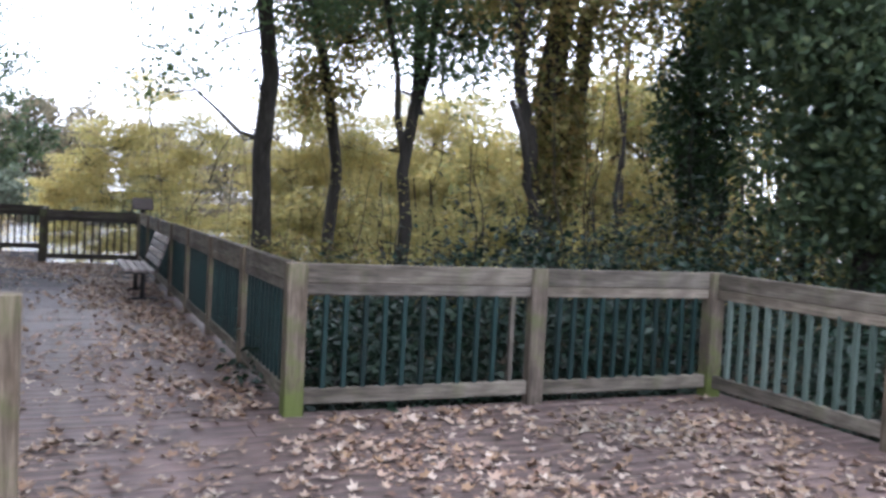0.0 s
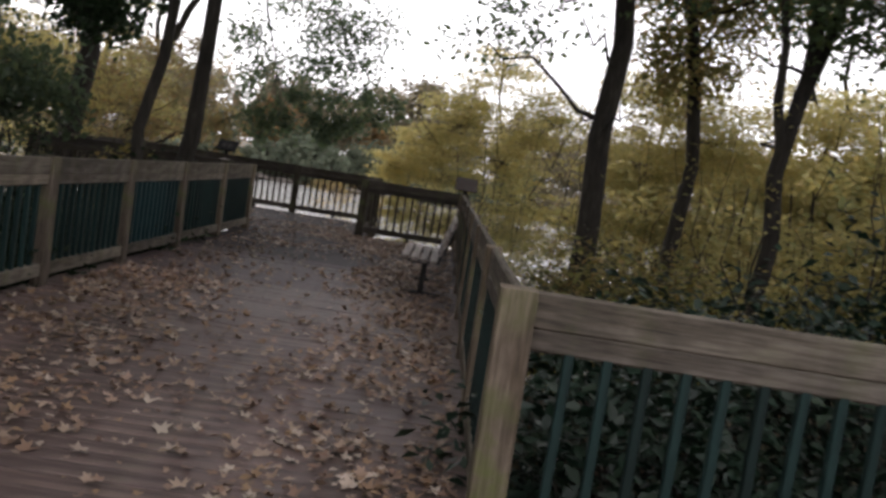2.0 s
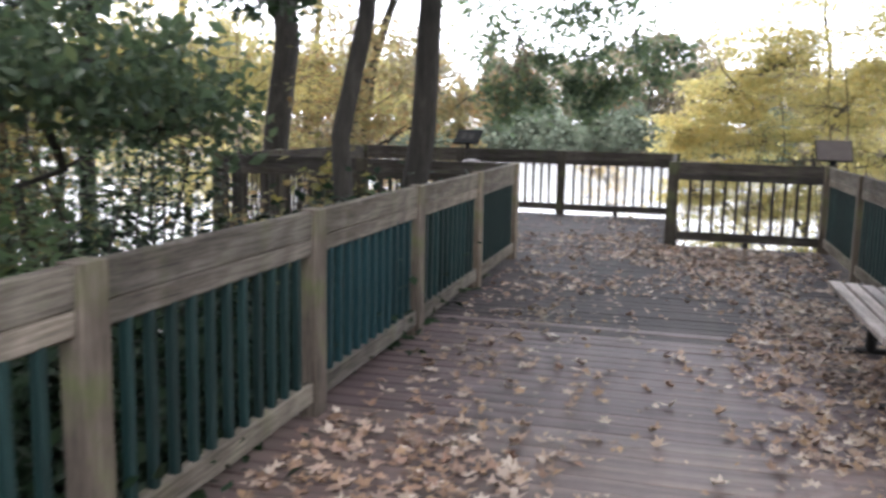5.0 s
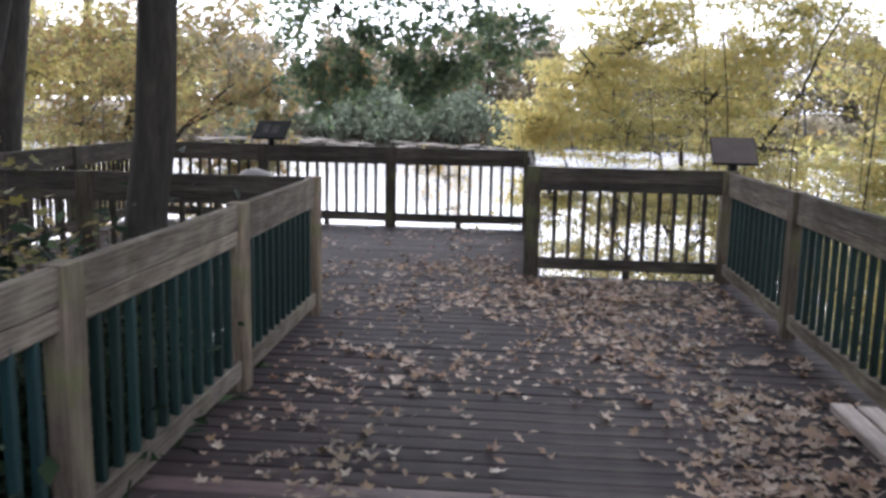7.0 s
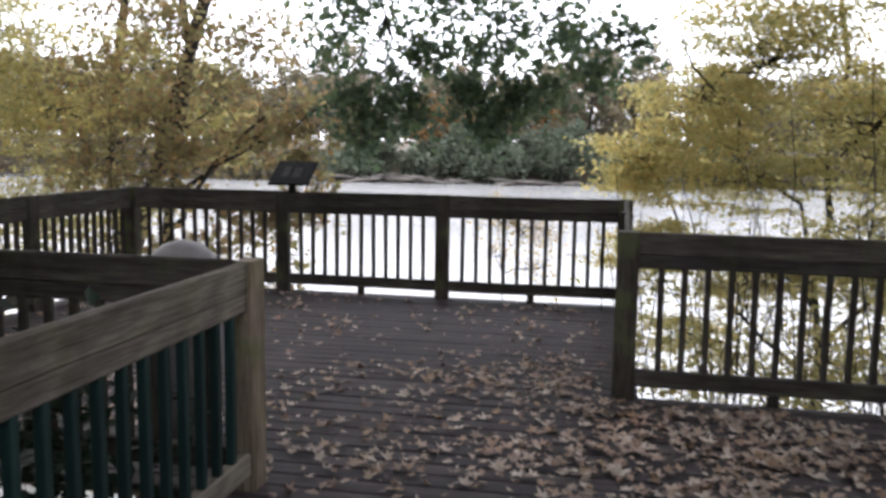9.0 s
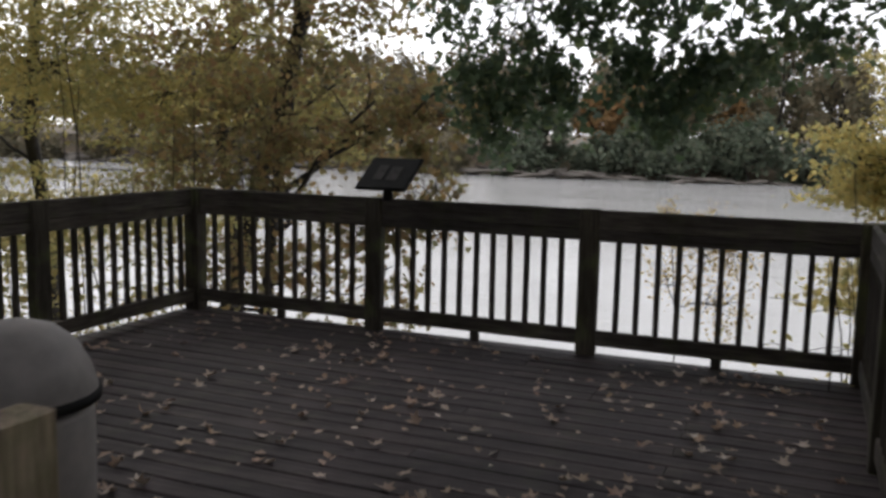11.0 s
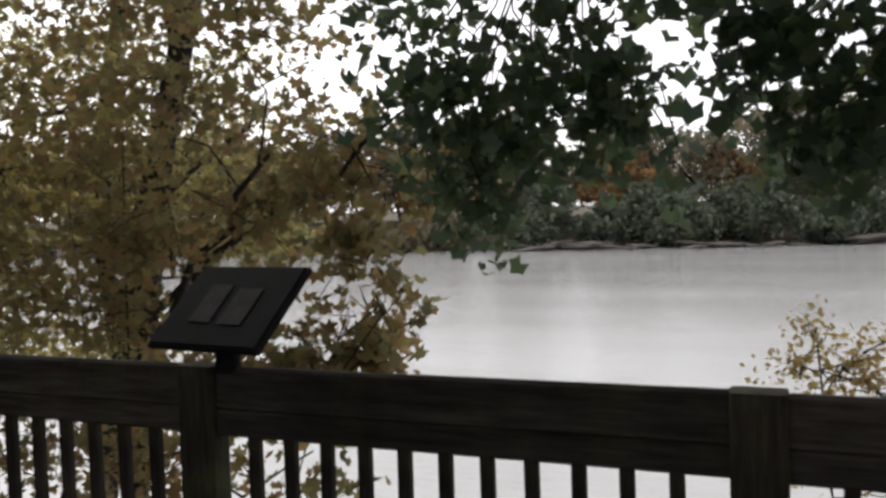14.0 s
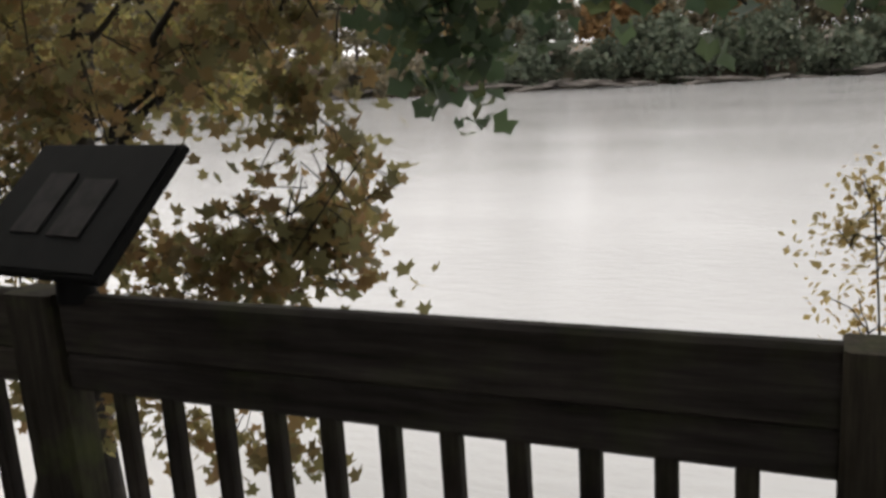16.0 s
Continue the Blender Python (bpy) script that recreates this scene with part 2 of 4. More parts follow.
def beam(name, sx, sy, sz, c, material, wobble=0.0, seed=0):
    """A timber along x with chamfered long edges, optionally a little bowed."""
    rnd = random.Random(seed)
    n = 1 if wobble == 0 else 4
    prof = [(-sy / 2 + c, -sz / 2), (sy / 2 - c, -sz / 2), (sy / 2, -sz / 2 + c), (sy / 2, sz / 2 - c),
            (sy / 2 - c, sz / 2), (-sy / 2 + c, sz / 2), (-sy / 2, sz / 2 - c), (-sy / 2, -sz / 2 + c)]
    v, f = [], []
    for i in range(n + 1):
        dy, dz = (rnd.uniform(-wobble, wobble), rnd.uniform(-wobble, wobble)) if 0 < i < n else (0, 0)
        v += [(-sx / 2 + sx * i / n, y + dy, z + dz) for y, z in prof]
    for i in range(n):
        f += [(8 * i + k, 8 * i + (k + 1) % 8, 8 * i + 8 + (k + 1) % 8, 8 * i + 8 + k) for k in range(8)]
    f += [tuple(range(7, -1, -1)), tuple(range(8 * n, 8 * n + 8))]
    f = [tuple(reversed(q)) for q in f]
    return mesh_of(name, v, f, material)


def tubes(paths, sides=7, material=None, name="limbs", knots=0.0, seed=0):
    """Tapered tubes along polylines of (point, radius), joined in one mesh."""
    rnd = random.Random(seed)
    v, f = [], []
    for path in paths:
        start = len(v)
        for i, (p, r) in enumerate(path):
            p = Vector(p)
            a, b = Vector(path[max(0, i - 1)][0]), Vector(path[min(len(path) - 1, i + 1)][0])
            d = (b - a).normalized() if (b - a).length > 1e-6 else Vector((0, 0, 1))
            u = d.cross(Vector((0.3, 1, 0.1))).normalized()
            w = d.cross(u)
            for k in range(sides):
                q = r * (1 + rnd.uniform(-knots, knots))
                an = 2 * math.pi * k / sides
                v.append(tuple(p + u * (q * math.cos(an)) + w * (q * math.sin(an))))
        m = len(path)
        for i in range(m - 1):
            o = start + i * sides
            f += [(o + k, o + (k + 1) % sides, o + sides + (k + 1) % sides, o + sides + k) for k in range(sides)]
        f.append(tuple(start + (m - 1) * sides + k for k in range(sides)))
    return mesh_of(name, v, f, material, True)


RHOMB = (np.array([(0, -0.5, 0), (0.27, -0.05, 0.1), (0, 0.5, 0.02), (-0.27, -0.05, 0.1)]), [(0, 1, 2), (0, 2, 3)])


def lobed(lobes, depth, curl=0.12):
    """A lobed leaf blade about one unit long, with a fold along its middle."""
    out = []
    for i in range(2 * lobes + 1):
        a = -math.pi * 0.78 + 2 * math.pi * 0.78 * i / (2 * lobes)
        r = (0.5 if i % 2 == 0 else 0.5 * depth) * (1 - 0.12 * abs(a) / math.pi)
        out.append((r * math.sin(a), r * math.cos(a), curl * (abs(math.sin(a)) * r * 2 - 0.3)))
    v = [(0, -0.08, 0), *out]
    return np.array(v), [(0, i + 2, i + 1) for i in range(len(out) - 1)]


MAPLE = lobed(5, 0.62, 0.16)
STAR = lobed(5, 0.55, 0.32)
BROAD = lobed(4, 0.74, 0.2)


def leaves_mesh(name, points, size, template, material, spread=0.35, flat=0.0, seed=0, droop=False):
    """Many leaf blades in one mesh. flat: how far blades lie level (1: wholly)."""
    rs = np.random.RandomState(seed)
    pts = np.asarray(points, dtype=float)
    n = len(pts)
    tv, tf = template
    k = len(tv)
    nrm = rs.normal(size=(n, 3))
    nrm[:, 2] = np.abs(nrm[:, 2]) + flat * 4
    nrm /= np.linalg.norm(nrm, axis=1)[:, None]
    ref = rs.normal(size=(n, 3))
    if droop:
        ref = np.array([0, 0, -1.0]) + 0.7 * ref
    v = ref - nrm * np.sum(ref * nrm, axis=1)[:, None]
    v /= np.linalg.norm(v, axis=1)[:, None] + 1e-9
    u = np.cross(v, nrm)
    s = size * (1 + spread * rs.uniform(-1, 1, size=n))
    bend = rs.uniform(0.3, 1.8, size=n)
    co = pts[:, None, :] + s[:, None, None] * (tv[None, :, 0, None] * u[:, None, :] + tv[None, :, 1, None] * v[:, None, :]
                                               + (tv[None, :, 2, None] * bend[:, None, None]) * nrm[:, None, :])
    tri = np.array(tf)
    idx = (tri[None, :, :] + (np.arange(n) * k)[:, None, None]).reshape(-1)
    me = bpy.data.meshes.new(name)
    me.vertices.add(n * k)
    me.vertices.foreach_set("co", co.reshape(-1))
    nt = n * len(tf)
    me.loops.add(nt * 3)
    me.loops.foreach_set("vertex_index", idx.astype(np.int32))
    me.polygons.add(nt)
    me.polygons.foreach_set("loop_start", np.arange(0, nt * 3, 3, dtype=np.int32))
    me.materials.append(material)
    me.update(calc_edges=True)
    return me


def thing(name, label, category, m=None, group="", kind=""):
    ob = new(name)
    if m is not None:
        ob.matrix_world = m
    return tagged(ob, label, category, group, kind)


# ---------- ground and river ----------
def height(x, y):
    """Near bank falling to the river, river bed, far bank rising again."""
    near = -0.75 - 0.12 * max(0, min(1, (y + 2) / 10))
    shore = 21.0 + 0.8 * math.sin(x * 0.21) + max(0, min(14, 0.9 * (x - 4.5)))
    k = max(0, min(1, (y - (shore - 9)) / 12))
    near -= 3.0 * k * k * (3 - 2 * k)
    far_shore = 108 + 3 * math.sin(x * 0.03) + 1.5 * math.sin(x * 0.11) + 0.06 * x
    k2 = max(0, min(1, (y - far_shore + 4) / 16))
    z = near + 4.2 * k2 * k2 * (3 - 2 * k2)
    return z + 0.10 * noise.noise((x * 0.5, y * 0.5, 0)) + 0.04 * noise.noise((x * 2, y * 2, 3))


def ground_sheet():
    xs = sorted(set([-2500, -1200, -600, -350] + list(range(-240, -40, 10)) + [q * 1.0 for q in range(-40, 41)] + list(range(50, 250, 10)) + [350, 600, 1200, 2500]))
    ys = sorted(set([-2500, -900, -300, -120, -60] + [q * 1.0 for q in range(-40, 41)] + list(range(44, 92, 8)) + list(range(94, 136, 3)) + [145, 165, 190, 220, 300, 500, 1000, 2500]))
    v = [(x, y, height(x, y)) for y in ys for x in xs]
    w = len(xs)
    f = [(j * w + i, j * w + i + 1, (j + 1) * w + i + 1, (j + 1) * w + i) for j in range(len(ys) - 1) for i in range(w - 1)]
    return mesh_of("ground", v, f, SOIL, True)


tagged(new("ground", ground_sheet()), "brown soil bank with leaf litter sloping to the river", "ground", kind="structure")
WATER_Z = -2.74
tagged(new("water", mesh_of("water", [(-2500, 12, WATER_Z), (2500, 12, WATER_Z), (2500, 121, WATER_Z), (-2500, 121, WATER_Z)], [(0, 1, 2, 3)], WATER)),
       "wide pale grey silty river with faint ripples", "river", kind="structure")

# ---------- railings ----------
TOP = 1.07
POST_ME = beam("post", TOP + 0.35, 0.14, 0.14, 0.008, POST, 0.0)
SHADED_ME = beam("post", TOP + 0.35, 0.14, 0.14, 0.008, SHADED_POST, 0.0)
SLIM_SHADED_ME = beam("post", TOP + 0.35, 0.095, 0.14, 0.008, SHADED_POST, 0.0)
SLIM_ME = beam("post", TOP + 0.35, 0.095, 0.14, 0.008, POST, 0.0)
BAL_ME = beam("baluster", 0.70, 0.038, 0.038, 0.004, PAINT)
TEAL = green_paint("teal_baluster_paint", (0.003, 0.015, 0.0175), (0.008, 0.033, 0.038))
BAL_TEAL = beam("teal_baluster", 0.70, 0.038, 0.038, 0.004, TEAL)
BAL_LIT = beam("lit_baluster", 0.70, 0.038, 0.038, 0.004, LIT_PAINT)
BAL_TAN = beam("tan_baluster", 0.70, 0.038, 0.038, 0.004, RAIL)
BAL_SHADED = beam("shaded_baluster", 0.70, 0.038, 0.038, 0.004, SHADED_RAIL)


def moss_foot(source):
    """The post timber with bright moss grown over its lower half."""
    m = source.copy()
    n, l = m.node_tree.nodes, m.node_tree.links
    b = n["Principled BSDF"]
    old = b.inputs["Base Color"].links[0].from_socket
    co = n.new("ShaderNodeTexCoord")
    sp = n.new("ShaderNodeSeparateXYZ")
    l.new(co.outputs["Object"], sp.inputs[0])
    g = tex(n, l, 9.0, (1, 1, 1), 6)
    add = n.new("ShaderNodeMath")
    add.operation = "MULTIPLY_ADD"
    add.inputs[1].default_value = -1.1
    l.new(sp.outputs["X"], add.inputs[0])
    l.new(g.outputs[0], add.inputs[2])
    r = ramp(n, [(0.42, (0, 0, 0)), (0.8, (0.85, 0.85, 0.85))])
    l.new(add.outputs[0], r.inputs[0])
    l.new(mixc(n, l, old, (0.10, 0.125, 0.03), r.outputs[0]), b.inputs["Base Color"])
    return m


MOSSY_ME = beam("post", TOP + 0.35, 0.14, 0.14, 0.008, moss_foot(POST), 0.0)


def railing(label, posts, skip=(), tan=(), first=True, last=True, block=False, green=True, faded=False, teal=-1):
    """One run of railing through the post centres: posts, two top boards, a bottom rail and balusters in each bay."""
    cx, cy = posts[0]
    root = thing("railing", label, "railing", pose(cx, cy, 0), "deck railings")
    timber = RAIL if green else SHADED_RAIL
    for i, (x, y) in enumerate(posts):
        if (i == 0 and not first) or (i == len(posts) - 1 and not last):
            continue
        q = random.Random(i * 7 + int(x * 10)).uniform(-0.5, 0.5)
        at = pose(x - cx, y - cy, (TOP - 0.35) / 2 + 0.004 * q)
        if 0 < i < len(posts) - 1 or (x, y) == (LX, 18.42):
            j = min(i, len(posts) - 2)
            run = math.degrees(math.atan2(posts[j + 1][1] - posts[j][1], posts[j + 1][0] - posts[j][0]))
            part_of("post", SLIM_ME if green else SLIM_SHADED_ME, root, at @ pose(0, 0, 0, 0.3 * q, 0.3 * q, run) @ pose(0, 0, 0, 0, -90, 0))
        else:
            part_of("post", MOSSY_ME if (x, y) in ((RX, 7.19), (5.82, 7.19)) else POST_ME if green else SHADED_ME, root, at @ pose(0, 0, 0, q, -90 + q, 0))
    for i, ((x0, y0), (x1, y1)) in enumerate(zip(posts, posts[1:])):
        if i in skip:
            continue
        d = Vector((x1 - x0, y1 - y0, 0))
        length, yaw = d.length - 0.14, math.degrees(math.atan2(d.y, d.x))
        mid = Vector(((x0 + x1) / 2 - cx, (y0 + y1) / 2 - cy, 0))
        side = random.Random(i + int(cx * 31 + cy * 17))
        seed = i + int(100 * cx) + int(10 * cy)
        lean, lift = side.uniform(-0.15, 0.15), side.uniform(-0.004, 0.004)
        part_of("top_board", beam("top_board", length + 0.003, 0.042, 0.142, 0.009, timber, 0.0015, seed), root,
                Matrix.Translation(mid + Vector((0, 0, TOP - 0.075 + lift))) @ pose(0, 0, 0, 0, lean, yaw))
        part_of("lower_board", beam("lower_board", length + 0.003, 0.04, 0.088, 0.01, PALE_RAIL if green else timber, 0.0015, seed + 1), root,
                Matrix.Translation(mid + Vector((0, 0, TOP - 0.188 + lift))) @ pose(0, 0, 0, 0, lean, yaw))
        part_of("bottom_rail", beam("bottom_rail", length - 0.004, 0.06, 0.11, 0.007, timber, 0.003, seed + 2), root,
                Matrix.Translation(mid + Vector((0, 0, 0.13))) @ pose(0, 0, 0, 0, side.uniform(-0.2, 0.2), yaw))
        if block:
            part_of("support_block", beam("support_block", 0.08, 0.035, 0.07, 0.003, timber), root, Matrix.Translation(mid + Vector((0, 0, 0.037))) @ pose(0, 0, 0, 0, 90, yaw))
        n = 11
        for k in range(n):
            s = -length / 2 + length * (k + 1) / (n + 1)
            at = mid + Vector((math.cos(radians(yaw)) * s, math.sin(radians(yaw)) * s, 0.52))
            tilt = side.uniform(-0.5, 0.5)
            part_of("baluster", BAL_TAN if (i, k) in tan else BAL_SHADED if not green else BAL_LIT if faded else BAL_TEAL if i == teal else BAL_ME, root, Matrix.Translation(at) @ pose(0, 0, 0, 0, -90 + tilt, yaw))
    return root


LX, RX = -1.405, 2.14
railing("weathered timber railing with dark green balusters beside the walkway", [(LX, y) for y in (5.1, 7.35, 9.25, 11.12, 12.89, 14.70, 16.60, 18.42)], teal=4)
railing("weathered timber railing turning across the walk's beginning", [(0.43, 5.1), (LX, 5.1)], last=False)
railing("weathered timber railing with dark green balusters behind the bench", [(RX, y) for y in (7.19, 8.99, 10.85, 12.7, 14.55, 16.4, 18.3, 20.34)])
railing("weathered timber railing round the leaf-strewn bay", [(RX, 7.19), (4.07, 7.19), (5.82, 7.19)], tan=((0, 10),), first=False)
# faded selects the balusters with light painted into their colour.
railing("weathered railing with light-struck pale green balusters closing the bay", [(5.82, 7.19), (5.86, 5.38), (5.9, 3.5), (5.94, 1.7)], first=False, faded=True)
railing("shaded timber railing across the walkway's end", [(RX, 20.34), (0.30, 20.34)], first=False, block=True, green=False)
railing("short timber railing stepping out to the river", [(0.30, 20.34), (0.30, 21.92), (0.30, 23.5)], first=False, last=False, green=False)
railing("shaded timber railing overlooking the river", [(0.30, 23.5), (-1.54, 23.5), (-3.28, 23.5), (-5.05, 23.5)], block=True, green=False)
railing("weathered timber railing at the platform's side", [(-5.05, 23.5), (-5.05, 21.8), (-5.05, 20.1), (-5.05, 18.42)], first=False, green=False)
railing("shaded timber railing at the platform's back", [(LX, 18.42), (-3.2, 18.42), (-5.05, 18.42)], first=False, last=False, green=False)

# ---------- deck ----------
deck = thing("floor", "purple-grey weathered deck boards strewn with fallen leaves", "deck", kind="structure")
rb = random.Random(4)
PITCH, y = 0.1455, -3.0
while y < 23.58:
    if y < 7.2:
        x0, x1 = -1.5, 6.0
    elif y < 18.3:
        x0, x1 = -1.5, 2.24
    elif y < 20.42:
        x0, x1 = -5.15, 2.24
    else:
        x0, x1 = -5.15, 0.4
    cuts = [x0, x1] if x1 - x0 < 4.5 else [x0, (-1.45 if 18.3 <= y else 2.2) + rb.choice((-0.4, 0.2, 0.8)), x1]
    for a, b in zip(cuts, cuts[1:]):
        # Boards turn darker in two steps, near y 13 and y 15.
        part_of("deck_board", beam("deck_board", b - a - 0.005, PITCH - (0.005 if y > 14 else 0.003), 0.036, 0.007 if y > 14 else 0.003, DARK_DECK if y > 15 + rb.uniform(-0.5, 0.5) else MID_DECK if y > 13 + rb.uniform(-0.25, 0.25) else DECK, 0.0015, rb.randint(0, 9999)), deck,
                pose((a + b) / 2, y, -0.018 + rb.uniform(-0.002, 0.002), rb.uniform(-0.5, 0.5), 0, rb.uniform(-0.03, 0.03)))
    y += PITCH
# Unseen plates added under the boards so no light passes the gaps.
for xa, xb, ya, yb in ((-1.48, 5.98, -3, 7.1), (-1.48, 2.22, 7.1, 18.3), (-5.13, 2.22, 18.3, 20.38), (-5.13, 0.38, 20.38, 23.54)):
    part_of("subfloor", beam("subfloor", xb - xa, yb - ya - 0.01, 0.012, 0.002, POST), deck, pose((xa + xb) / 2, (ya + yb) / 2, -0.05))
for x, ya, yb in ((-1.2, -3, 18.5), (0.4, -3, 20.4), (2.0, -3, 20.4), (3.9, -3, 7.2), (5.8, -3, 7.2), (-4.9, 18.4, 23.5), (-3.2, 18.4, 23.5), (-1.4, 18.5, 23.5), (0.2, 20.4, 23.5)):
    part_of("joist", beam("joist", yb - ya, 0.05, 0.2, 0.004, RAIL), deck, pose(x, (ya + yb) / 2, -0.16, 0, 0, 90))
for x, y in ((-4.9, 18.6), (-4.9, 23.4), (-3.2, 23.4), (-1.4, 23.4), (0.2, 23.4), (-1.2, 18.4), (2.0, 20.2), (-1.2, 12), (2.0, 12), (2.0, 7), (5.8, 7)):
    part_of("pile", beam("pile", 4.2, 0.2, 0.2, 0.01, POST), deck, pose(x, y, -2.3, 0, 90, 0))

# ---------- fallen leaves ----------
def litter(n, seed, size, lift, shape):
    """Leaves on the boards: thick along the railings and in the bay, thin where people walk."""
    rs = np.random.RandomState(seed)
    out = []
    while len(out) < n:
        x, y = rs.uniform(-5.0, 5.7), rs.uniform(-1.0, 23.4)
        patch = 0.6 + 0.75 * noise.noise((x * 0.9, y * 0.9, 5)) + 0.55 * noise.noise((x * 2.6, y * 2.6, 9))
        if y < 7.1:
            d = 0.52 if x > 2.2 else 0.4
            if x < -0.3:
                d = 0.7
            if x < -1.33:
                continue
        elif y < 18.4:
            if not -1.33 < x < 2.05:
                continue
            d = 0.2 + 0.7 * math.exp(-((x - 1.75) / 0.6) ** 2) + 0.6 * math.exp(-((x + 0.75) / 0.65) ** 2)
            if y > 13:
                d = 0.05 + 0.95 * math.exp(-((x - 1.35) / 0.7) ** 2) + 0.2 * math.exp(-((x + 0.9) / 0.5) ** 2) + (0.15 * math.exp(-((x + 0.4) / 0.7) ** 2) if y > 16.8 else 0)
        elif y < 20.2:
            if not -4.9 < x < 2.05:
                continue
            d = 0.7 * math.exp(-((x - 1.3) / 0.8) ** 2) + 0.2 + 0.4 * math.exp(-((x + 0.2) / 0.8) ** 2)
        else:
            if not -4.9 < x < 0.15:
                continue
            d = 0.07 + 0.6 * math.exp(-((x + 0.2) / 0.8) ** 2 - (y - 20.2) ** 2)
        if rs.uniform() < d * max(0.0, patch):
            out.append((x, y, lift + rs.uniform(0, 0.018)))
    return leaves_mesh("fallen_leaves", out, size, shape, L_LITTER, 0.5, 1.2, seed)


tagged(new("fallen_leaves", litter(12200, 3, 0.078, 0.008, STAR)), "dry tan and brown lobed leaves scattered on the deck", "fallen leaves", kind="stuff")
tagged(new("leaf_fragments", litter(9200, 8, 0.055, 0.006, RHOMB)), "small dry leaf fragments scattered on the deck", "fallen leaves", kind="stuff")


# ---------- bench ----------
def bench(x, y, length):
    root = thing("bench", "grey slatted wooden bench on dark iron legs by the railing", "bench", pose(x, y, 0))
    for k in range(4):
        part_of("seat_slat", beam("seat_slat", length, 0.085, 0.04, 0.006, SLAT, 0.001, k), root, pose(0.05 + 0.108 * k, 0, 0.44 - 0.008 * k, 0, 0, 90))
    for k in range(4):
        part_of("back_slat", beam("back_slat", length, 0.09, 0.032, 0.006, SLAT, 0.001, 9 + k), root,
                Matrix.Translation((0.455 + 0.032 * k, 0, 0.54 + 0.105 * k)) @ pose(0, 0, 0, 0, 0, 90) @ pose(0, 0, 0, -72, 0, 0))
    for s in (-0.36, 0.36):
        yy = s * length
        path = [((0.02, yy, 0.405), 0.018), ((0.25, yy, 0.385), 0.022), ((0.42, yy, 0.4), 0.022), ((0.47, yy, 0.5), 0.02), ((0.54, yy, 0.7), 0.017), ((0.58, yy, 0.88), 0.014)]
        part_of("seat_bracket", tubes([path], 8, IRON, "seat_bracket"), root)
        leg = [((0.28, yy, 0.39), 0.035), ((0.27, yy, 0.2), 0.032), ((0.27, yy, 0.03), 0.036)]
        part_of("leg", tubes([leg], 8, IRON, "leg"), root)
        part_of("foot", tubes([[((0.08, yy, 0.02), 0.02), ((0.27, yy, 0.035), 0.026), ((0.48, yy, 0.02), 0.02)]], 8, IRON, "foot"), root)
    return root


bench(1.42, 14.55, 1.75)


# ---------- litter bin ----------
def lathe(name, profile, sides, material, squash=1.0):
    v = [(r * math.cos(2 * math.pi * k / sides), squash * r * math.sin(2 * math.pi * k / sides), z) for r, z in profile for k in range(sides)]
    f = [(i * sides + k, i * sides + (k + 1) % sides, (i + 1) * sides + (k + 1) % sides, (i + 1) * sides + k) for i in range(len(profile) - 1) for k in range(sides)]
    f.append(tuple((len(profile) - 1) * sides + k for k in range(sides)))
    return mesh_of(name, v, f, material, True)


litter_bin = thing("litter_bin", "weathered grey dome-lidded litter bin on the platform", "litter bin", pose(-2.03, 18.98, 0))
part_of("body", lathe("body", [(0.165, 0.0), (0.18, 0.02), (0.19, 0.5), (0.195, 0.82), (0.185, 0.84)], 28, BIN), litter_bin)
lid = part_of("lid", lathe("lid", [(0.19, 0.845), (0.205, 0.85), (0.205, 0.885), (0.19, 0.94), (0.155, 1.01), (0.1, 1.055), (0.035, 1.075), (0.01, 1.08)], 28, BIN), litter_bin)
part_of("rim", lathe("rim", [(0.2, 0.85), (0.213, 0.855), (0.213, 0.878), (0.2, 0.884)], 28, BLACK), lid)


# ---------- signs ----------
def reading_panel(label, m, w, h, sheet, pictures, lean=40):
    """A tilted information panel on a short dark stem that rises from a railing post."""
    root = thing("information_sign", label, "sign", m, "railing signs")
    part_of("stem", tubes([[((0, 0, -0.02), 0.045), ((0, 0, 0.04), 0.04), ((0, 0.01, 0.12), 0.04)]], 10, BLACK, "stem"), root)
    tilt = Matrix.Translation((0, 0.02, 0.185)) @ pose(0, 0, 0, lean, 0, 0)
    part_of("panel", beam("panel", w, h, 0.022, 0.004, BLACK), root, tilt)
    face = part_of("sheet", beam("sheet", w - 0.02, h - 0.02, 0.006, 0.001, sheet), root, tilt @ pose(0, 0, 0.014))
    for x, y, a, b in pictures:
        part_of("picture", beam("picture", a, b, 0.003, 0.0005, PICTURE), root, tilt @ pose(x, y, 0.0195))
    return root


reading_panel("dark tilted information panel with two faded pictures on a railing post", pose(-3.17, 23.5, TOP, 0, 0, -6), 0.46, 0.37, PANEL, ((-0.07, 0.0, 0.09, 0.17), (0.06, -0.01, 0.1, 0.16)))
reading_panel("brown tilted information panel on the walkway's corner post", pose(2.17, 20.36, TOP, 0, 0, 0), 0.42, 0.33, BROWNSIGN, (), 48)


# ---------- trees ----------
def curve(p0, p1, r0, r1, n, wob, rs, sag=0.0):
    p0, p1 = np.array(p0, float), np.array(p1, float)
    out = []
    for i in range(n + 1):
        k = i / n
        q = p0 + (p1 - p0) * k + rs.normal(size=3) * wob * math.sin(math.pi * k)
        q[2] += sag * math.sin(math.pi * k)
        out.append((tuple(q), r0 + (r1 - r0) * k))
    return out


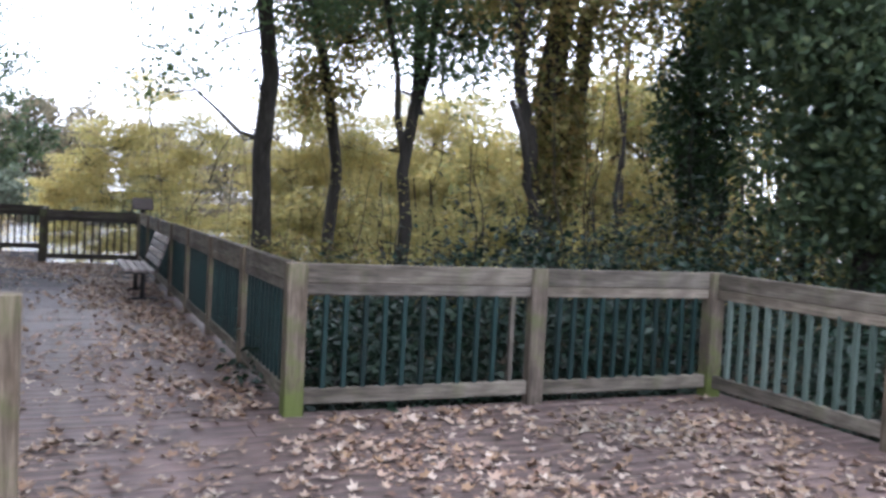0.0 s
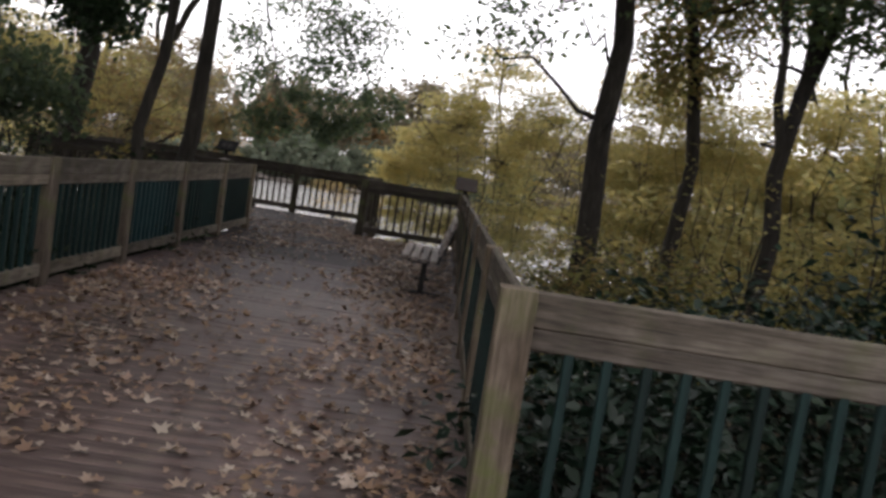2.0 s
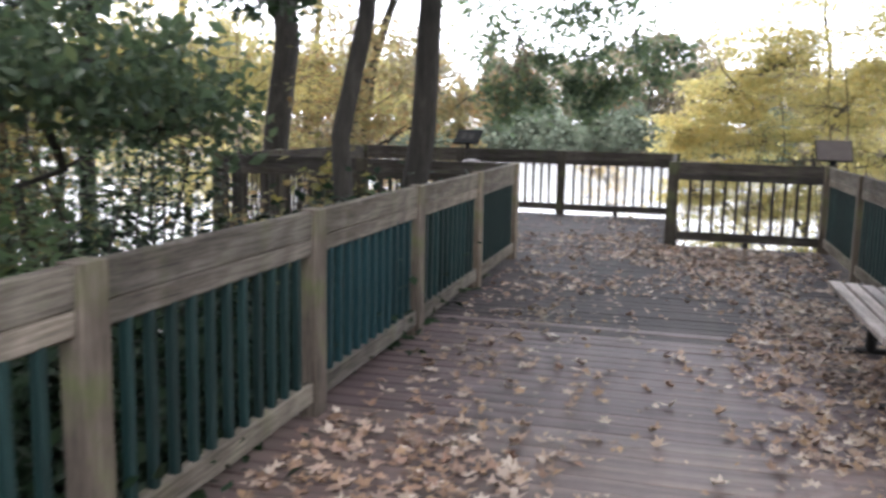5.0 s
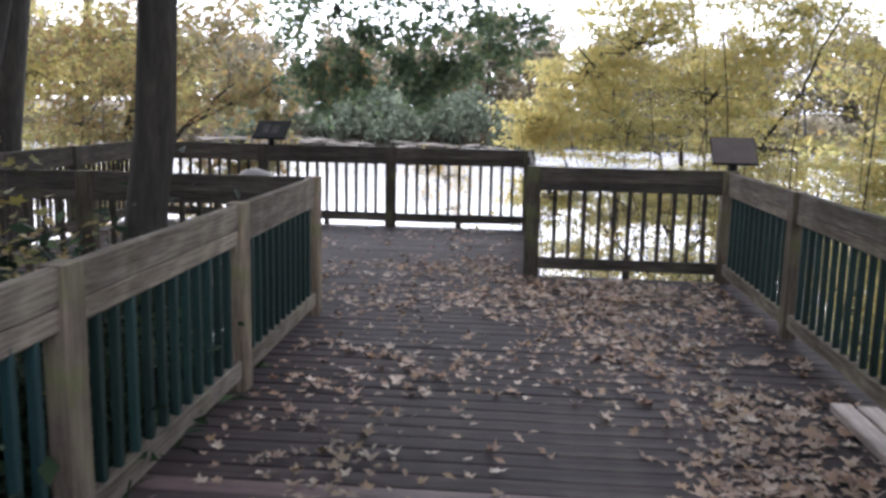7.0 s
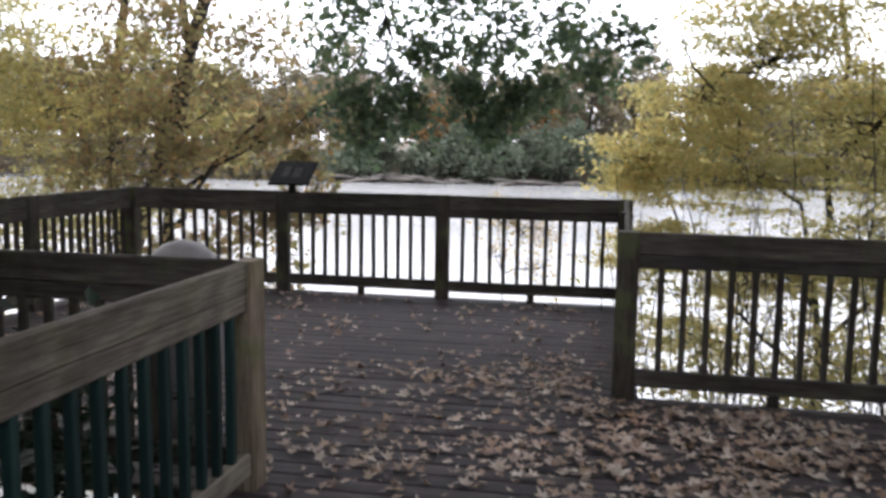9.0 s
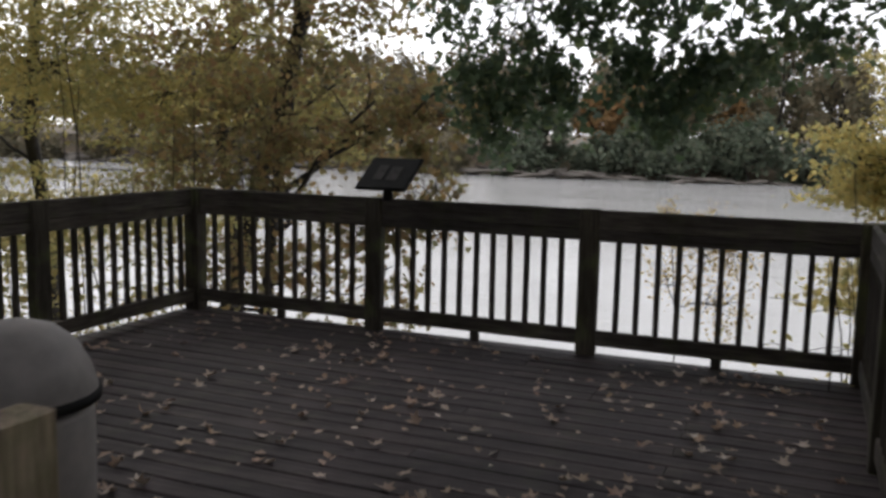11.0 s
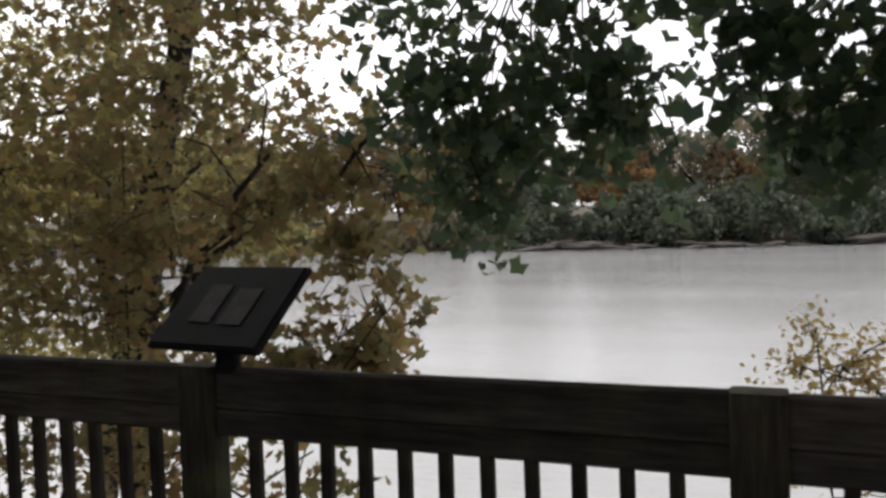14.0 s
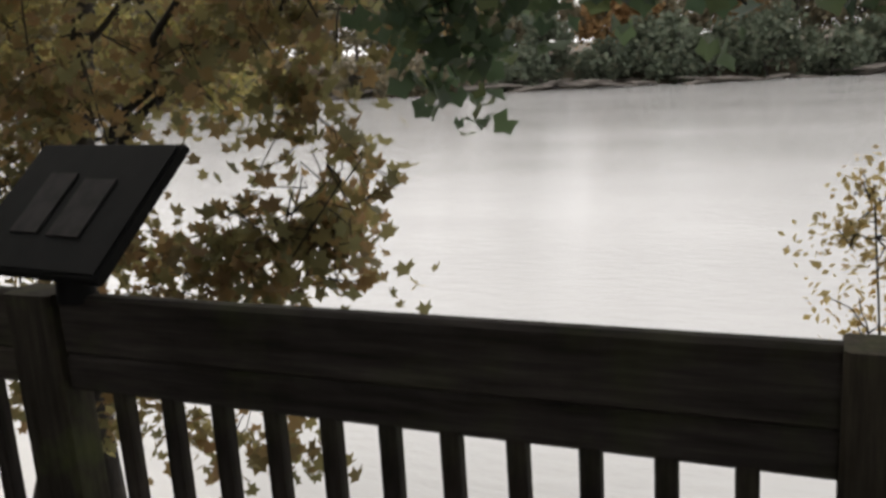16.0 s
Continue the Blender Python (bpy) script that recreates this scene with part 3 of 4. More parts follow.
def at_fraction(path, k):
    i = min(len(path) - 2, int(k * (len(path) - 1)))
    f = k * (len(path) - 1) - i
    a, b = np.array(path[i][0]), np.array(path[i + 1][0])
    return a + (b - a) * f, path[i][1] + (path[i + 1][1] - path[i][1]) * f


def tree(label, base, top, r0, crowns, leaf, size, template=RHOMB, seed=1, stems=None, group="", category="tree", wob=0.12, twigs=True, tight=0.2, droop=False, flare=1.25, grow=1.3, more=2.4, high=(), bare=3, arm_width=0.022, layer=1.0, fill=1.2, twig=0.012):
    """A trunk with limbs that reach into each crown (x, y, z, radii, clusters, leaves a cluster)."""
    rs = np.random.RandomState(seed)
    size = size * grow
    bx, by = base
    bz = height(bx, by) - 0.25
    root = thing("tree" if category == "tree" else category.replace(" ", "_"), label, category, pose(bx, by, bz), group)
    o = np.array((bx, by, bz))
    main = curve((0, 0, 0), np.array(top) - o, r0, r0 * 0.45, 9, wob, rs)
    main[0] = (main[0][0], r0 * flare)
    limbs = [main]
    for st in stems or ():
        fr, tip, ra, rb_ = st
        p, _ = at_fraction(main, fr)
        limbs.append(curve(p, np.array(tip) - o, ra, rb_, 7, wob, rs))
    for j in range(bare):
        p, r = at_fraction(main, rs.uniform(0.32, 0.65))
        a, q = rs.uniform(0, 2 * math.pi), rs.uniform(0.8, 1.9)
        tip = p + np.array((q * math.cos(a), q * math.sin(a), rs.uniform(0.1, 0.9)))
        limbs.append(curve(p, tip, min(0.03, r * 0.35), 0.006, 5, 0.1, rs))
        p2, r2 = at_fraction(limbs[-1], 0.55)
        limbs.append(curve(p2, p2 + np.array((0.5 * math.cos(a + 0.7), 0.5 * math.sin(a + 0.7), 0.35)), r2 * 0.6, 0.004, 3, 0.04, rs))
    thin = min(twig, r0 * 0.5)
    pts, fine = [], []
    for (cx, cy, cz, rx, ry, rz, clusters, per) in crowns:
        c = np.array((cx, cy, cz)) - o
        clusters, per = int(clusters * more), int(per * fill)
        cand = [(np.linalg.norm(at_fraction(q, k)[0] - c), qi, k) for qi, q in enumerate(limbs[: 1 + len(stems or ())]) for k in (0.35, 0.5, 0.65, 0.8, 0.95)]
        _, qi, k = min(cand)
        p, r = at_fraction(limbs[qi], k)
        arm = curve(p, c, max(thin, min(r * 0.5, arm_width * np.linalg.norm(c - p))), thin * 0.8, 5, 0.14 if r0 > 0.03 else 0.03, rs)
        limbs.append(arm)
        for j in range(clusters):
            d = rs.normal(size=3)
            d = d / np.linalg.norm(d) * rs.uniform(0.15, 1.0) ** 0.6
            q = c + d * np.array((rx, ry, rz))
            pts.append(q + rs.normal(size=(per, 3)) * tight * np.array((rx, ry, rz)).clip(0.3, 1.6) * np.array((1, 1, layer)))
            if twigs and j % 2 == 0:
                s, _ = at_fraction(arm, rs.uniform(0.55, 1.0))
                fine.append(curve(s, q, thin * 0.8, 0.003, 3, 0.08 if r0 > 0.03 else 0.02, rs))
    if fine:
        tagged(part_of("branchwork", tubes(fine, 4, BARK, "branchwork"), root), kind="stuff")
    # high: unseen leaf lumps over the walk, added to shade deck and railings.
    top_pts = []
    for (cx, cy, cz, rx, ry, rz, n) in high:
        q = rs.normal(size=(n, 3))
        q = q / np.linalg.norm(q, axis=1)[:, None] * rs.uniform(0, 1, size=(n, 1)) ** 0.4
        top_pts.append(np.array((cx, cy, cz)) - o + q * np.array((rx, ry, rz)))
        p, r = at_fraction(main, 0.85)
        limbs.append(curve(p, np.array((cx, cy, cz)) - o, r * 0.5, 0.03, 5, 0.2, rs))
    part_of("trunk", tubes(limbs, 9, BARK, "trunk", 0.06, seed), root)
    if top_pts:
        part_of("shade_crown", leaves_mesh("shade_crown", np.concatenate(top_pts), 0.34, MAPLE, leaf, 0.4, 0.25, seed + 500), root)
    if pts:
        part_of("crown", leaves_mesh("crown", np.concatenate(pts), size, template, leaf, 0.4, 0.05, seed, droop), root)
    return root


GR, GL, GY = "trees beside the bay", "trees beside the walkway", "yellow trees by the water"
# trunks past the bay
tree("tall straight dark-barked tree with sparse green leaves", (4.26, 17.9), (4.0, 18.0, 12), 0.22,
     [(4.9, 17.3, 5.4, 1.8, 1.6, 1.3, 24, 36), (3.2, 18.2, 6.6, 1.6, 1.6, 1.0, 16, 36), (2.9, 17.8, 4.4, 1.1, 1.0, .8, 6, 26), (2.1, 18.2, 3.6, 1.0, .9, .6, 6, 22)], L_GREEN, 0.09, seed=11, group=GR, high=[(3, 17, 9.5, 3.6, 3.2, 1, 2200), (4, 13, 9.5, 3.4, 3, 1, 1500), (4.5, 21, 8.5, 3.2, 2.6, 1.2, 2200)])
tree("leaning slender dark-barked tree with sparse leaves", (6.05, 19.2), (5.1, 19.6, 11), 0.16,
     [(6, 20, 5.4, 1.8, 1.6, 1.4, 50, 40), (7.6, 20.4, 6.6, 2, 2, 1.5, 50, 40), (5.6, 19.4, 3.8, 1.0, 1, .8, 16, 40)], L_OLIVE, 0.09, seed=12, group=GR, wob=0.1)
tree("slender forked dark-barked tree with green leaves", (6.0, 15.5), (6.4, 15.6, 9), 0.13,
     [(6.8, 15, 4.4, 1.4, 1.2, 1.0, 34, 40), (7.6, 15.4, 5.8, 1.6, 1.5, 1.3, 40, 40), (5.3, 15.0, 5.4, 1.2, 1.2, .9, 26, 40)], L_GREEN, 0.085, seed=13,
     stems=[(0.35, (5.0, 15.3, 7.5), 0.07, 0.03), (0.4, (7.3, 15.4, 8), 0.08, 0.03)], group=GR)
tree("big ivy-clad tree dividing into several stems", (8.2, 14.2), (8.3, 14.2, 9), 0.32,
     [(8.2, 13.9, 2.6, .5, .5, 1.6, 30, 40), (7.6, 13.6, 5, 1.6, 1.3, 1.3, 30, 40), (9.6, 13.8, 5.5, 1.7, 1.4, 1.5, 30, 40), (8.2, 13.6, 7, 2, 2, 1.4, 30, 40)], L_OLIVE, 0.09, seed=14, high=[(8, 13, 10, 3.6, 3.4, 1.2, 1500), (9, 18, 10, 3.6, 3.4, 1.4, 1800)],
     stems=[(0.22, (6.6, 13.6, 7), 0.14, 0.05), (0.28, (10.0, 14.6, 8.5), 0.17, 0.06), (0.15, (6.9, 13.2, 3.2), 0.1, 0.05)], group=GR)
tree("tall dark tree clad in climbing leaves", (11.6, 14.6), (11.4, 14.8, 12), 0.26,
     [(11.4, 14.2, 3.5, .9, .9, 2.2, 46, 45), (12.4, 13.8, 6.5, 1.6, 1.5, 1.8, 40, 45), (10.6, 14.2, 6.5, 1.2, 1.2, 1.6, 30, 45)], L_DARK, 0.10, seed=15, group=GR)
tree("dense dark green tree overhanging the bay", (11.2, 10.2), (11.0, 10.0, 8), 0.2,
     [(10.0, 9.2, 3.8, 1.5, 1.3, 1.2, 60, 50), (11.6, 9.4, 2.6, 1.6, 1.3, 1.5, 60, 50), (9.4, 9.6, 5.4, 1.6, 1.4, 1.1, 60, 50), (11.5, 8.8, 5.2, 1.8, 1.5, 1.3, 60, 50), (12.2, 10, 1, 1.6, 1.4, 1.2, 50, 45), (9.8, 9.8, 2.2, 1.0, 1.0, 1.0, 30, 45), (10.6, 11.6, 4.6, 1.2, 1.2, 1.6, 40, 45)], L_CANOPY, 0.11, seed=16, group=GR)
# trunks behind the walkway's other railing
tree("thick dark-barked tree at the platform's corner", (-6.05, 21.9), (-5.8, 21.95, 11), 0.27,
     [(-6.9, 20.8, 5.6, 1.2, 1.1, .8, 8, 34), (-5.0, 20.4, 6.9, 1.8, 1.5, 1.0, 30, 40)], L_OLIVE, 0.09, seed=21, group=GL, high=[(-4.2, 21.6, 7.4, 3.2, 2.8, 1, 3200), (-8, 20, 7.8, 3.2, 3, 1.4, 2400), (-1, 21.6, 7.8, 3, 2.8, 1, 3200), (-6.5, 24.2, 6.6, 2.8, 1.8, 1.4, 2200)])
tree("curved slender dark tree behind the railing", (-2.45, 15.65), (-2.1, 15.9, 8), 0.10,
     [(-3.2, 16.0, 5.2, 1.2, 1.0, .7, 8, 34), (-2.4, 15.9, 6.0, 1.3, 1.1, .9, 24, 40)], L_THICKET, 0.085, seed=22, group=GL, bare=0,
     stems=[(0.5, (-3.6, 16.3, 6), 0.06, 0.03)], wob=0.13)
tree("straight dark-barked tree close behind the railing", (-2.47, 17.1), (-1.55, 17.25, 9), 0.155,
     [(-2.6, 17.2, 5.6, 1.2, 1.1, .8, 10, 34), (-1.2, 17.6, 6.5, 1.5, 1.3, 1, 26, 40)], L_THICKET, 0.085, seed=23, group=GL, bare=0, wob=0.05, high=[(-1.4, 15, 8.4, 3, 2.8, .9, 2400), (0.3, 18.4, 8.4, 3, 2.6, .9, 2800)])
tree("leaning dark tree in the thicket behind the railing", (-3.2, 10.2), (-2.55, 12.0, 8), 0.1,
     [(-3.6, 11.4, 4.2, 1.2, 1.2, 1.0, 30, 40), (-4.6, 11.6, 2.4, .9, .9, .8, 20, 40), (-2.6, 10.6, 5.5, 1.5, 1.3, 1, 26, 40), (-3.0, 8.2, 3.8, .9, .9, .7, 24, 40)], L_THICKET, 0.085, seed=24, group=GL)
tree("dark ivy-hung tree in the thicket behind the railing", (-2.85, 9.45), (-2.6, 9.35, 8), 0.09,
     [(-3.3, 9.6, 3.6, .9, .9, .8, 26, 40), (-3.4, 12.2, 4.6, 1.3, 1.3, .9, 34, 40), (-2.7, 7.4, 4.7, 1.2, 1.2, .8, 30, 40), (-3.6, 16.6, 3.3, .9, .9, .8, 28, 40), (-4.4, 9.4, 2.2, .8, .8, .7, 20, 40)], L_DARK, 0.1, seed=29, group=GL,
     stems=[(0.4, (-3.2, 12.2, 4.4), 0.05, 0.02)], high=[(-2.6, 7.5, 4.9, 1.3, 2.6, .6, 1600), (-2.6, 11.8, 5.4, 1.3, 2.4, .6, 1400), (-2.5, 15.0, 5.9, 1.2, 2.0, .5, 1000), (0, 10.6, 8.4, 3.2, 3, .9, 2600), (-0.6, 5.4, 8.8, 3.0, 2.8, .9, 2200), (-2.8, 6.2, 7.2, 1.7, 3.2, .8, 2200)])
tree("distant dark trunk among autumn leaves", (-8.55, 20.4), (-8.4, 20.5, 12), 0.16,
     [(-9.2, 20.2, 5.6, 1.6, 1.4, 1.2, 30, 40), (-8.2, 20.4, 7.2, 2, 1.8, 1.4, 30, 40)], L_BROWN, 0.1, seed=25, group=GL)
tree("dense green bushy tree behind the railing", (-4.4, 14.3), (-4.2, 14.4, 2.4), 0.06,
[(-3.5, 12.6, 1.75, .8, .8, .45, 20, 34), (-3.5, 13.9, 1.85, .9, .8, .5, 22, 34), (-3.6, 15.2, 1.6, .8, .7, .5, 20, 34), (-4.3, 14.0, 2.5, .9, .9, .6, 18, 34)], L_CANOPY, 0.085, seed=26, group=GL, more=1.6)
tree("dim autumn tree in the thicket", (-8.5, 14.0), (-8.2, 14, 9), 0.14,
     [(-8.2, 13.5, 3, 1.6, 1.4, 1.4, 40, 40), (-7.4, 13.6, 5.4, 1.8, 1.4, 1.4, 40, 40), (-9.5, 13.2, 5.6, 1.8, 1.4, 1.4, 40, 40)], L_THICKET, 0.1, seed=27, group=GL)
tree("dim autumn tree in the thicket", (-7.0, 9.0), (-6.6, 9, 9), 0.16,
     [(-6.4, 9, 3.4, 1.5, 1.4, 1.4, 40, 40), (-6.2, 9.6, 5.4, 1.6, 1.4, 1.4, 40, 40), (-7.5, 10, 1.2, 1.4, 1.3, .9, 40, 40)], L_THICKET, 0.1, seed=28, group=GL)
# yellow trees by the water
YEL = "yellow-leaved tree with thin arching branches by the water"
tree(YEL, (2.9, 26.4), (2.75, 26.4, 4.6), 0.06,
     [(0.45, 25.9, 1.3, .7, .6, .5, 30, 40), (1.15, 25.9, 2.1, .8, .7, .6, 36, 40), (2.05, 25.7, 2.9, 1.0, .8, .7, 44, 40), (1.65, 25.6, 1.3, 1.0, .8, .5, 30, 40), (3.05, 25.5, 1.9, 1.1, .9, .8, 50, 40),
      (4.05, 25.3, 3.0, 1.1, 1, .8, 50, 40), (2.65, 25.8, 4.2, 1.2, 1, .7, 26, 40), (3.85, 25.4, .9, 1.2, .9, .5, 24, 40),
      (0.7, 25.5, .3, .7, .6, .45, 24, 40), (1.7, 25.3, .1, .9, .7, .5, 26, 40), (2.9, 25.1, .3, 1.0, .8, .5, 28, 40), (4.0, 25.0, .1, 1.0, .8, .5, 24, 40), (1.2, 25.2, -.7, .9, .6, .5, 12, 40), (2.6, 25.0, -.7, 1.0, .7, .5, 14, 40)], L_YELLOW, 0.052, seed=31, group=GY,
     stems=[(0.3, (0.15, 25.8, 1.7), 0.035, 0.008), (0.4, (0.85, 25.4, 2.9), 0.035, 0.008), (0.3, (4.85, 24.9, 3.4), 0.04, 0.012), (0.02, (0.9, 24.6, 1.2), 0.016, 0.006), (0.02, (1.5, 24.3, 1.4), 0.018, 0.006), (0.03, (1.9, 24.2, 2.0), 0.016, 0.006), (0.03, (2.7, 24.0, 1.6), 0.018, 0.006), (0.04, (0.5, 25.0, 0.6), 0.014, 0.005), (0.02, (3.3, 24.2, 1.2), 0.016, 0.006)], wob=0.2, more=1.7, tight=0.24, layer=0.26, fill=2.0)
tree(YEL, (6.9, 25.2), (6.8, 25.2, 5), 0.08,
     [(6.2, 24.6, 2.2, 1.4, 1.1, .9, 60, 45), (7.8, 24.2, 3.0, 1.6, 1.2, 1, 60, 45), (6.6, 24.6, 3.9, 1.5, 1.2, .9, 44, 45), (5.8, 24.4, .7, 1.3, 1.1, .7, 50, 40), (7.6, 24.2, .8, 1.3, 1.1, .8, 50, 40)], L_YELLOW, 0.059, seed=32, group=GY, wob=0.2, more=2.0, tight=0.24, layer=0.26, fill=2.0)
tree(YEL, (10.8, 24.6), (10.6, 24.6, 6), 0.11,
     [(9.6, 24, 2.0, 1.7, 1.4, 1.1, 70, 45), (11.6, 23.6, 2.6, 1.8, 1.4, 1.2, 70, 45), (10.4, 24, 4.0, 1.8, 1.4, .9, 50, 45), (10, 23.6, .4, 1.8, 1.2, .8, 60, 40)], L_YELLOW, 0.067, seed=33, group=GY, wob=0.2, more=2.0, tight=0.24, layer=0.26, fill=2.0)
tree(YEL, (16, 23), (15.8, 23, 6.5), 0.12,
     [(15, 22.6, 1.8, 2.0, 1.6, 1.4, 80, 45), (17.6, 22, 2.4, 2.2, 1.6, 1.6, 80, 45), (15.8, 22.4, 4.5, 2, 1.6, 1.2, 70, 45)], L_YELLOW, 0.074, seed=34, group=GY, wob=0.2, tight=0.24, layer=0.26, fill=2.0)
OLV = "olive and yellow tree with thin dark branches by the water"
tree(OLV, (-8.4, 28.2), (-7.8, 28.2, 8), 0.12,
     [(-7.2, 27.6, 2.6, 1.4, 1, .9, 50, 40), (-8.6, 27.2, 2.0, 1.5, 1, .8, 60, 40), (-9.8, 27.2, 3.4, 1.5, 1.1, 1, 50, 40), (-7.8, 27.6, 4.2, 1.5, 1.2, 1, 24, 40), (-8.5, 26.9, .5, 1.6, .9, .7, 50, 40), (-6.2, 27.5, 1.6, .9, .7, .6, 30, 40)], L_YELLOW, 0.059, seed=35, group=GY,
     stems=[(0.45, (-6.2, 27.8, 2.7), 0.05, 0.015), (0.4, (-5.6, 27.4, 2.45), 0.035, 0.012), (0.42, (-5.2, 26.8, 1.5), 0.022, 0.005), (0.44, (-6.0, 26.4, 2.0), 0.02, 0.005), (0.47, (-5.0, 27.0, 2.7), 0.022, 0.005), (0.5, (-6.6, 26.2, 3.1), 0.02, 0.005), (0.52, (-9.9, 26.6, 2.7), 0.022, 0.005), (0.46, (-10.4, 26.8, 1.8), 0.022, 0.005), (0.4, (-9.8, 26.4, 1.0), 0.02, 0.005), (0.38, (-6.8, 26.0, 0.9), 0.02, 0.005)], wob=0.2, more=1.0, tight=0.24, layer=0.26, fill=2.0)
tree(OLV, (-11, 27.4), (-10.8, 27.4, 9), 0.13,
     [(-10.2, 26.8, 2.4, 1.8, 1.3, 1.2, 70, 40), (-12.2, 26.4, 3, 1.8, 1.4, 1.4, 70, 40), (-10.8, 26.8, 5, 1.8, 1.4, 1.2, 50, 40), (-11, 26.4, .3, 2, 1.2, .9, 50, 40)], L_YELLOW, 0.070, seed=36, group=GY, wob=0.2, more=1.1, tight=0.24, layer=0.26, fill=2.0)
tree(OLV, (-16, 25), (-15.8, 25, 9), 0.15,
     [(-15, 24.6, 2.4, 2.2, 1.5, 1.5, 80, 40), (-17.4, 24, 3, 2.2, 1.6, 1.6, 80, 40), (-15.8, 24.4, 5.6, 2.2, 1.6, 1.5, 70, 40)], L_YELLOW, 0.081, seed=37, group=GY, wob=0.2, more=1.3, tight=0.24, layer=0.26, fill=2.0)
# leafy branches hanging over the platform's river side
GB = "branches over the river"
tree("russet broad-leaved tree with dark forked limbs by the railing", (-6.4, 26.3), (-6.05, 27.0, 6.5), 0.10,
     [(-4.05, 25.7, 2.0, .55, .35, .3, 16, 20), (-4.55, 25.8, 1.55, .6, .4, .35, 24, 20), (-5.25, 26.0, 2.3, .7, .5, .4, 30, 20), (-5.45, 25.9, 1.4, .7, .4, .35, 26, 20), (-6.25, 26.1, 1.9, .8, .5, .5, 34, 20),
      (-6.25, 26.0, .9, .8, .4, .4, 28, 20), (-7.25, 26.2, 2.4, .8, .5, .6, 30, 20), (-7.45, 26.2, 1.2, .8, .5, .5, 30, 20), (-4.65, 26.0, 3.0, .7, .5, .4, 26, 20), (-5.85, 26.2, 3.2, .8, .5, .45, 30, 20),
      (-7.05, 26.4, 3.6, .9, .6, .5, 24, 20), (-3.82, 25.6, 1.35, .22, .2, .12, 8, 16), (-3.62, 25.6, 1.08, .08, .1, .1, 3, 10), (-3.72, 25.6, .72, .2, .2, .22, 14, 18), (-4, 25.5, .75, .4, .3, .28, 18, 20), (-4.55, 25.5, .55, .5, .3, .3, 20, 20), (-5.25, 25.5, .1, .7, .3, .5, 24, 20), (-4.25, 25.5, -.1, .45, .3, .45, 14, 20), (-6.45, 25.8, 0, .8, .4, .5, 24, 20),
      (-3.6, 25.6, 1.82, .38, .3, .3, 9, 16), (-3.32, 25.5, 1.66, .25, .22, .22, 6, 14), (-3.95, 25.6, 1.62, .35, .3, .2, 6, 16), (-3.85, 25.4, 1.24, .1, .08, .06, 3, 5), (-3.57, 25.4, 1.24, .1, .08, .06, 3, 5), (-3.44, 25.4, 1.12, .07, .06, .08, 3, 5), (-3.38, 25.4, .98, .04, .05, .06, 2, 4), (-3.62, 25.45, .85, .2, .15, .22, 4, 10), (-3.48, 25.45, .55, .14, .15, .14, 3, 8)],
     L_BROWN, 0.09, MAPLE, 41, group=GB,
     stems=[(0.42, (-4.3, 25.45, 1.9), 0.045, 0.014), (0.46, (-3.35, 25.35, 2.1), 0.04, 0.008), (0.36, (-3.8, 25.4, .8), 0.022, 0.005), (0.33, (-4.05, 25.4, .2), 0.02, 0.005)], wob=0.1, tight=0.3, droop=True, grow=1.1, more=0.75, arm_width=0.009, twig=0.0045)
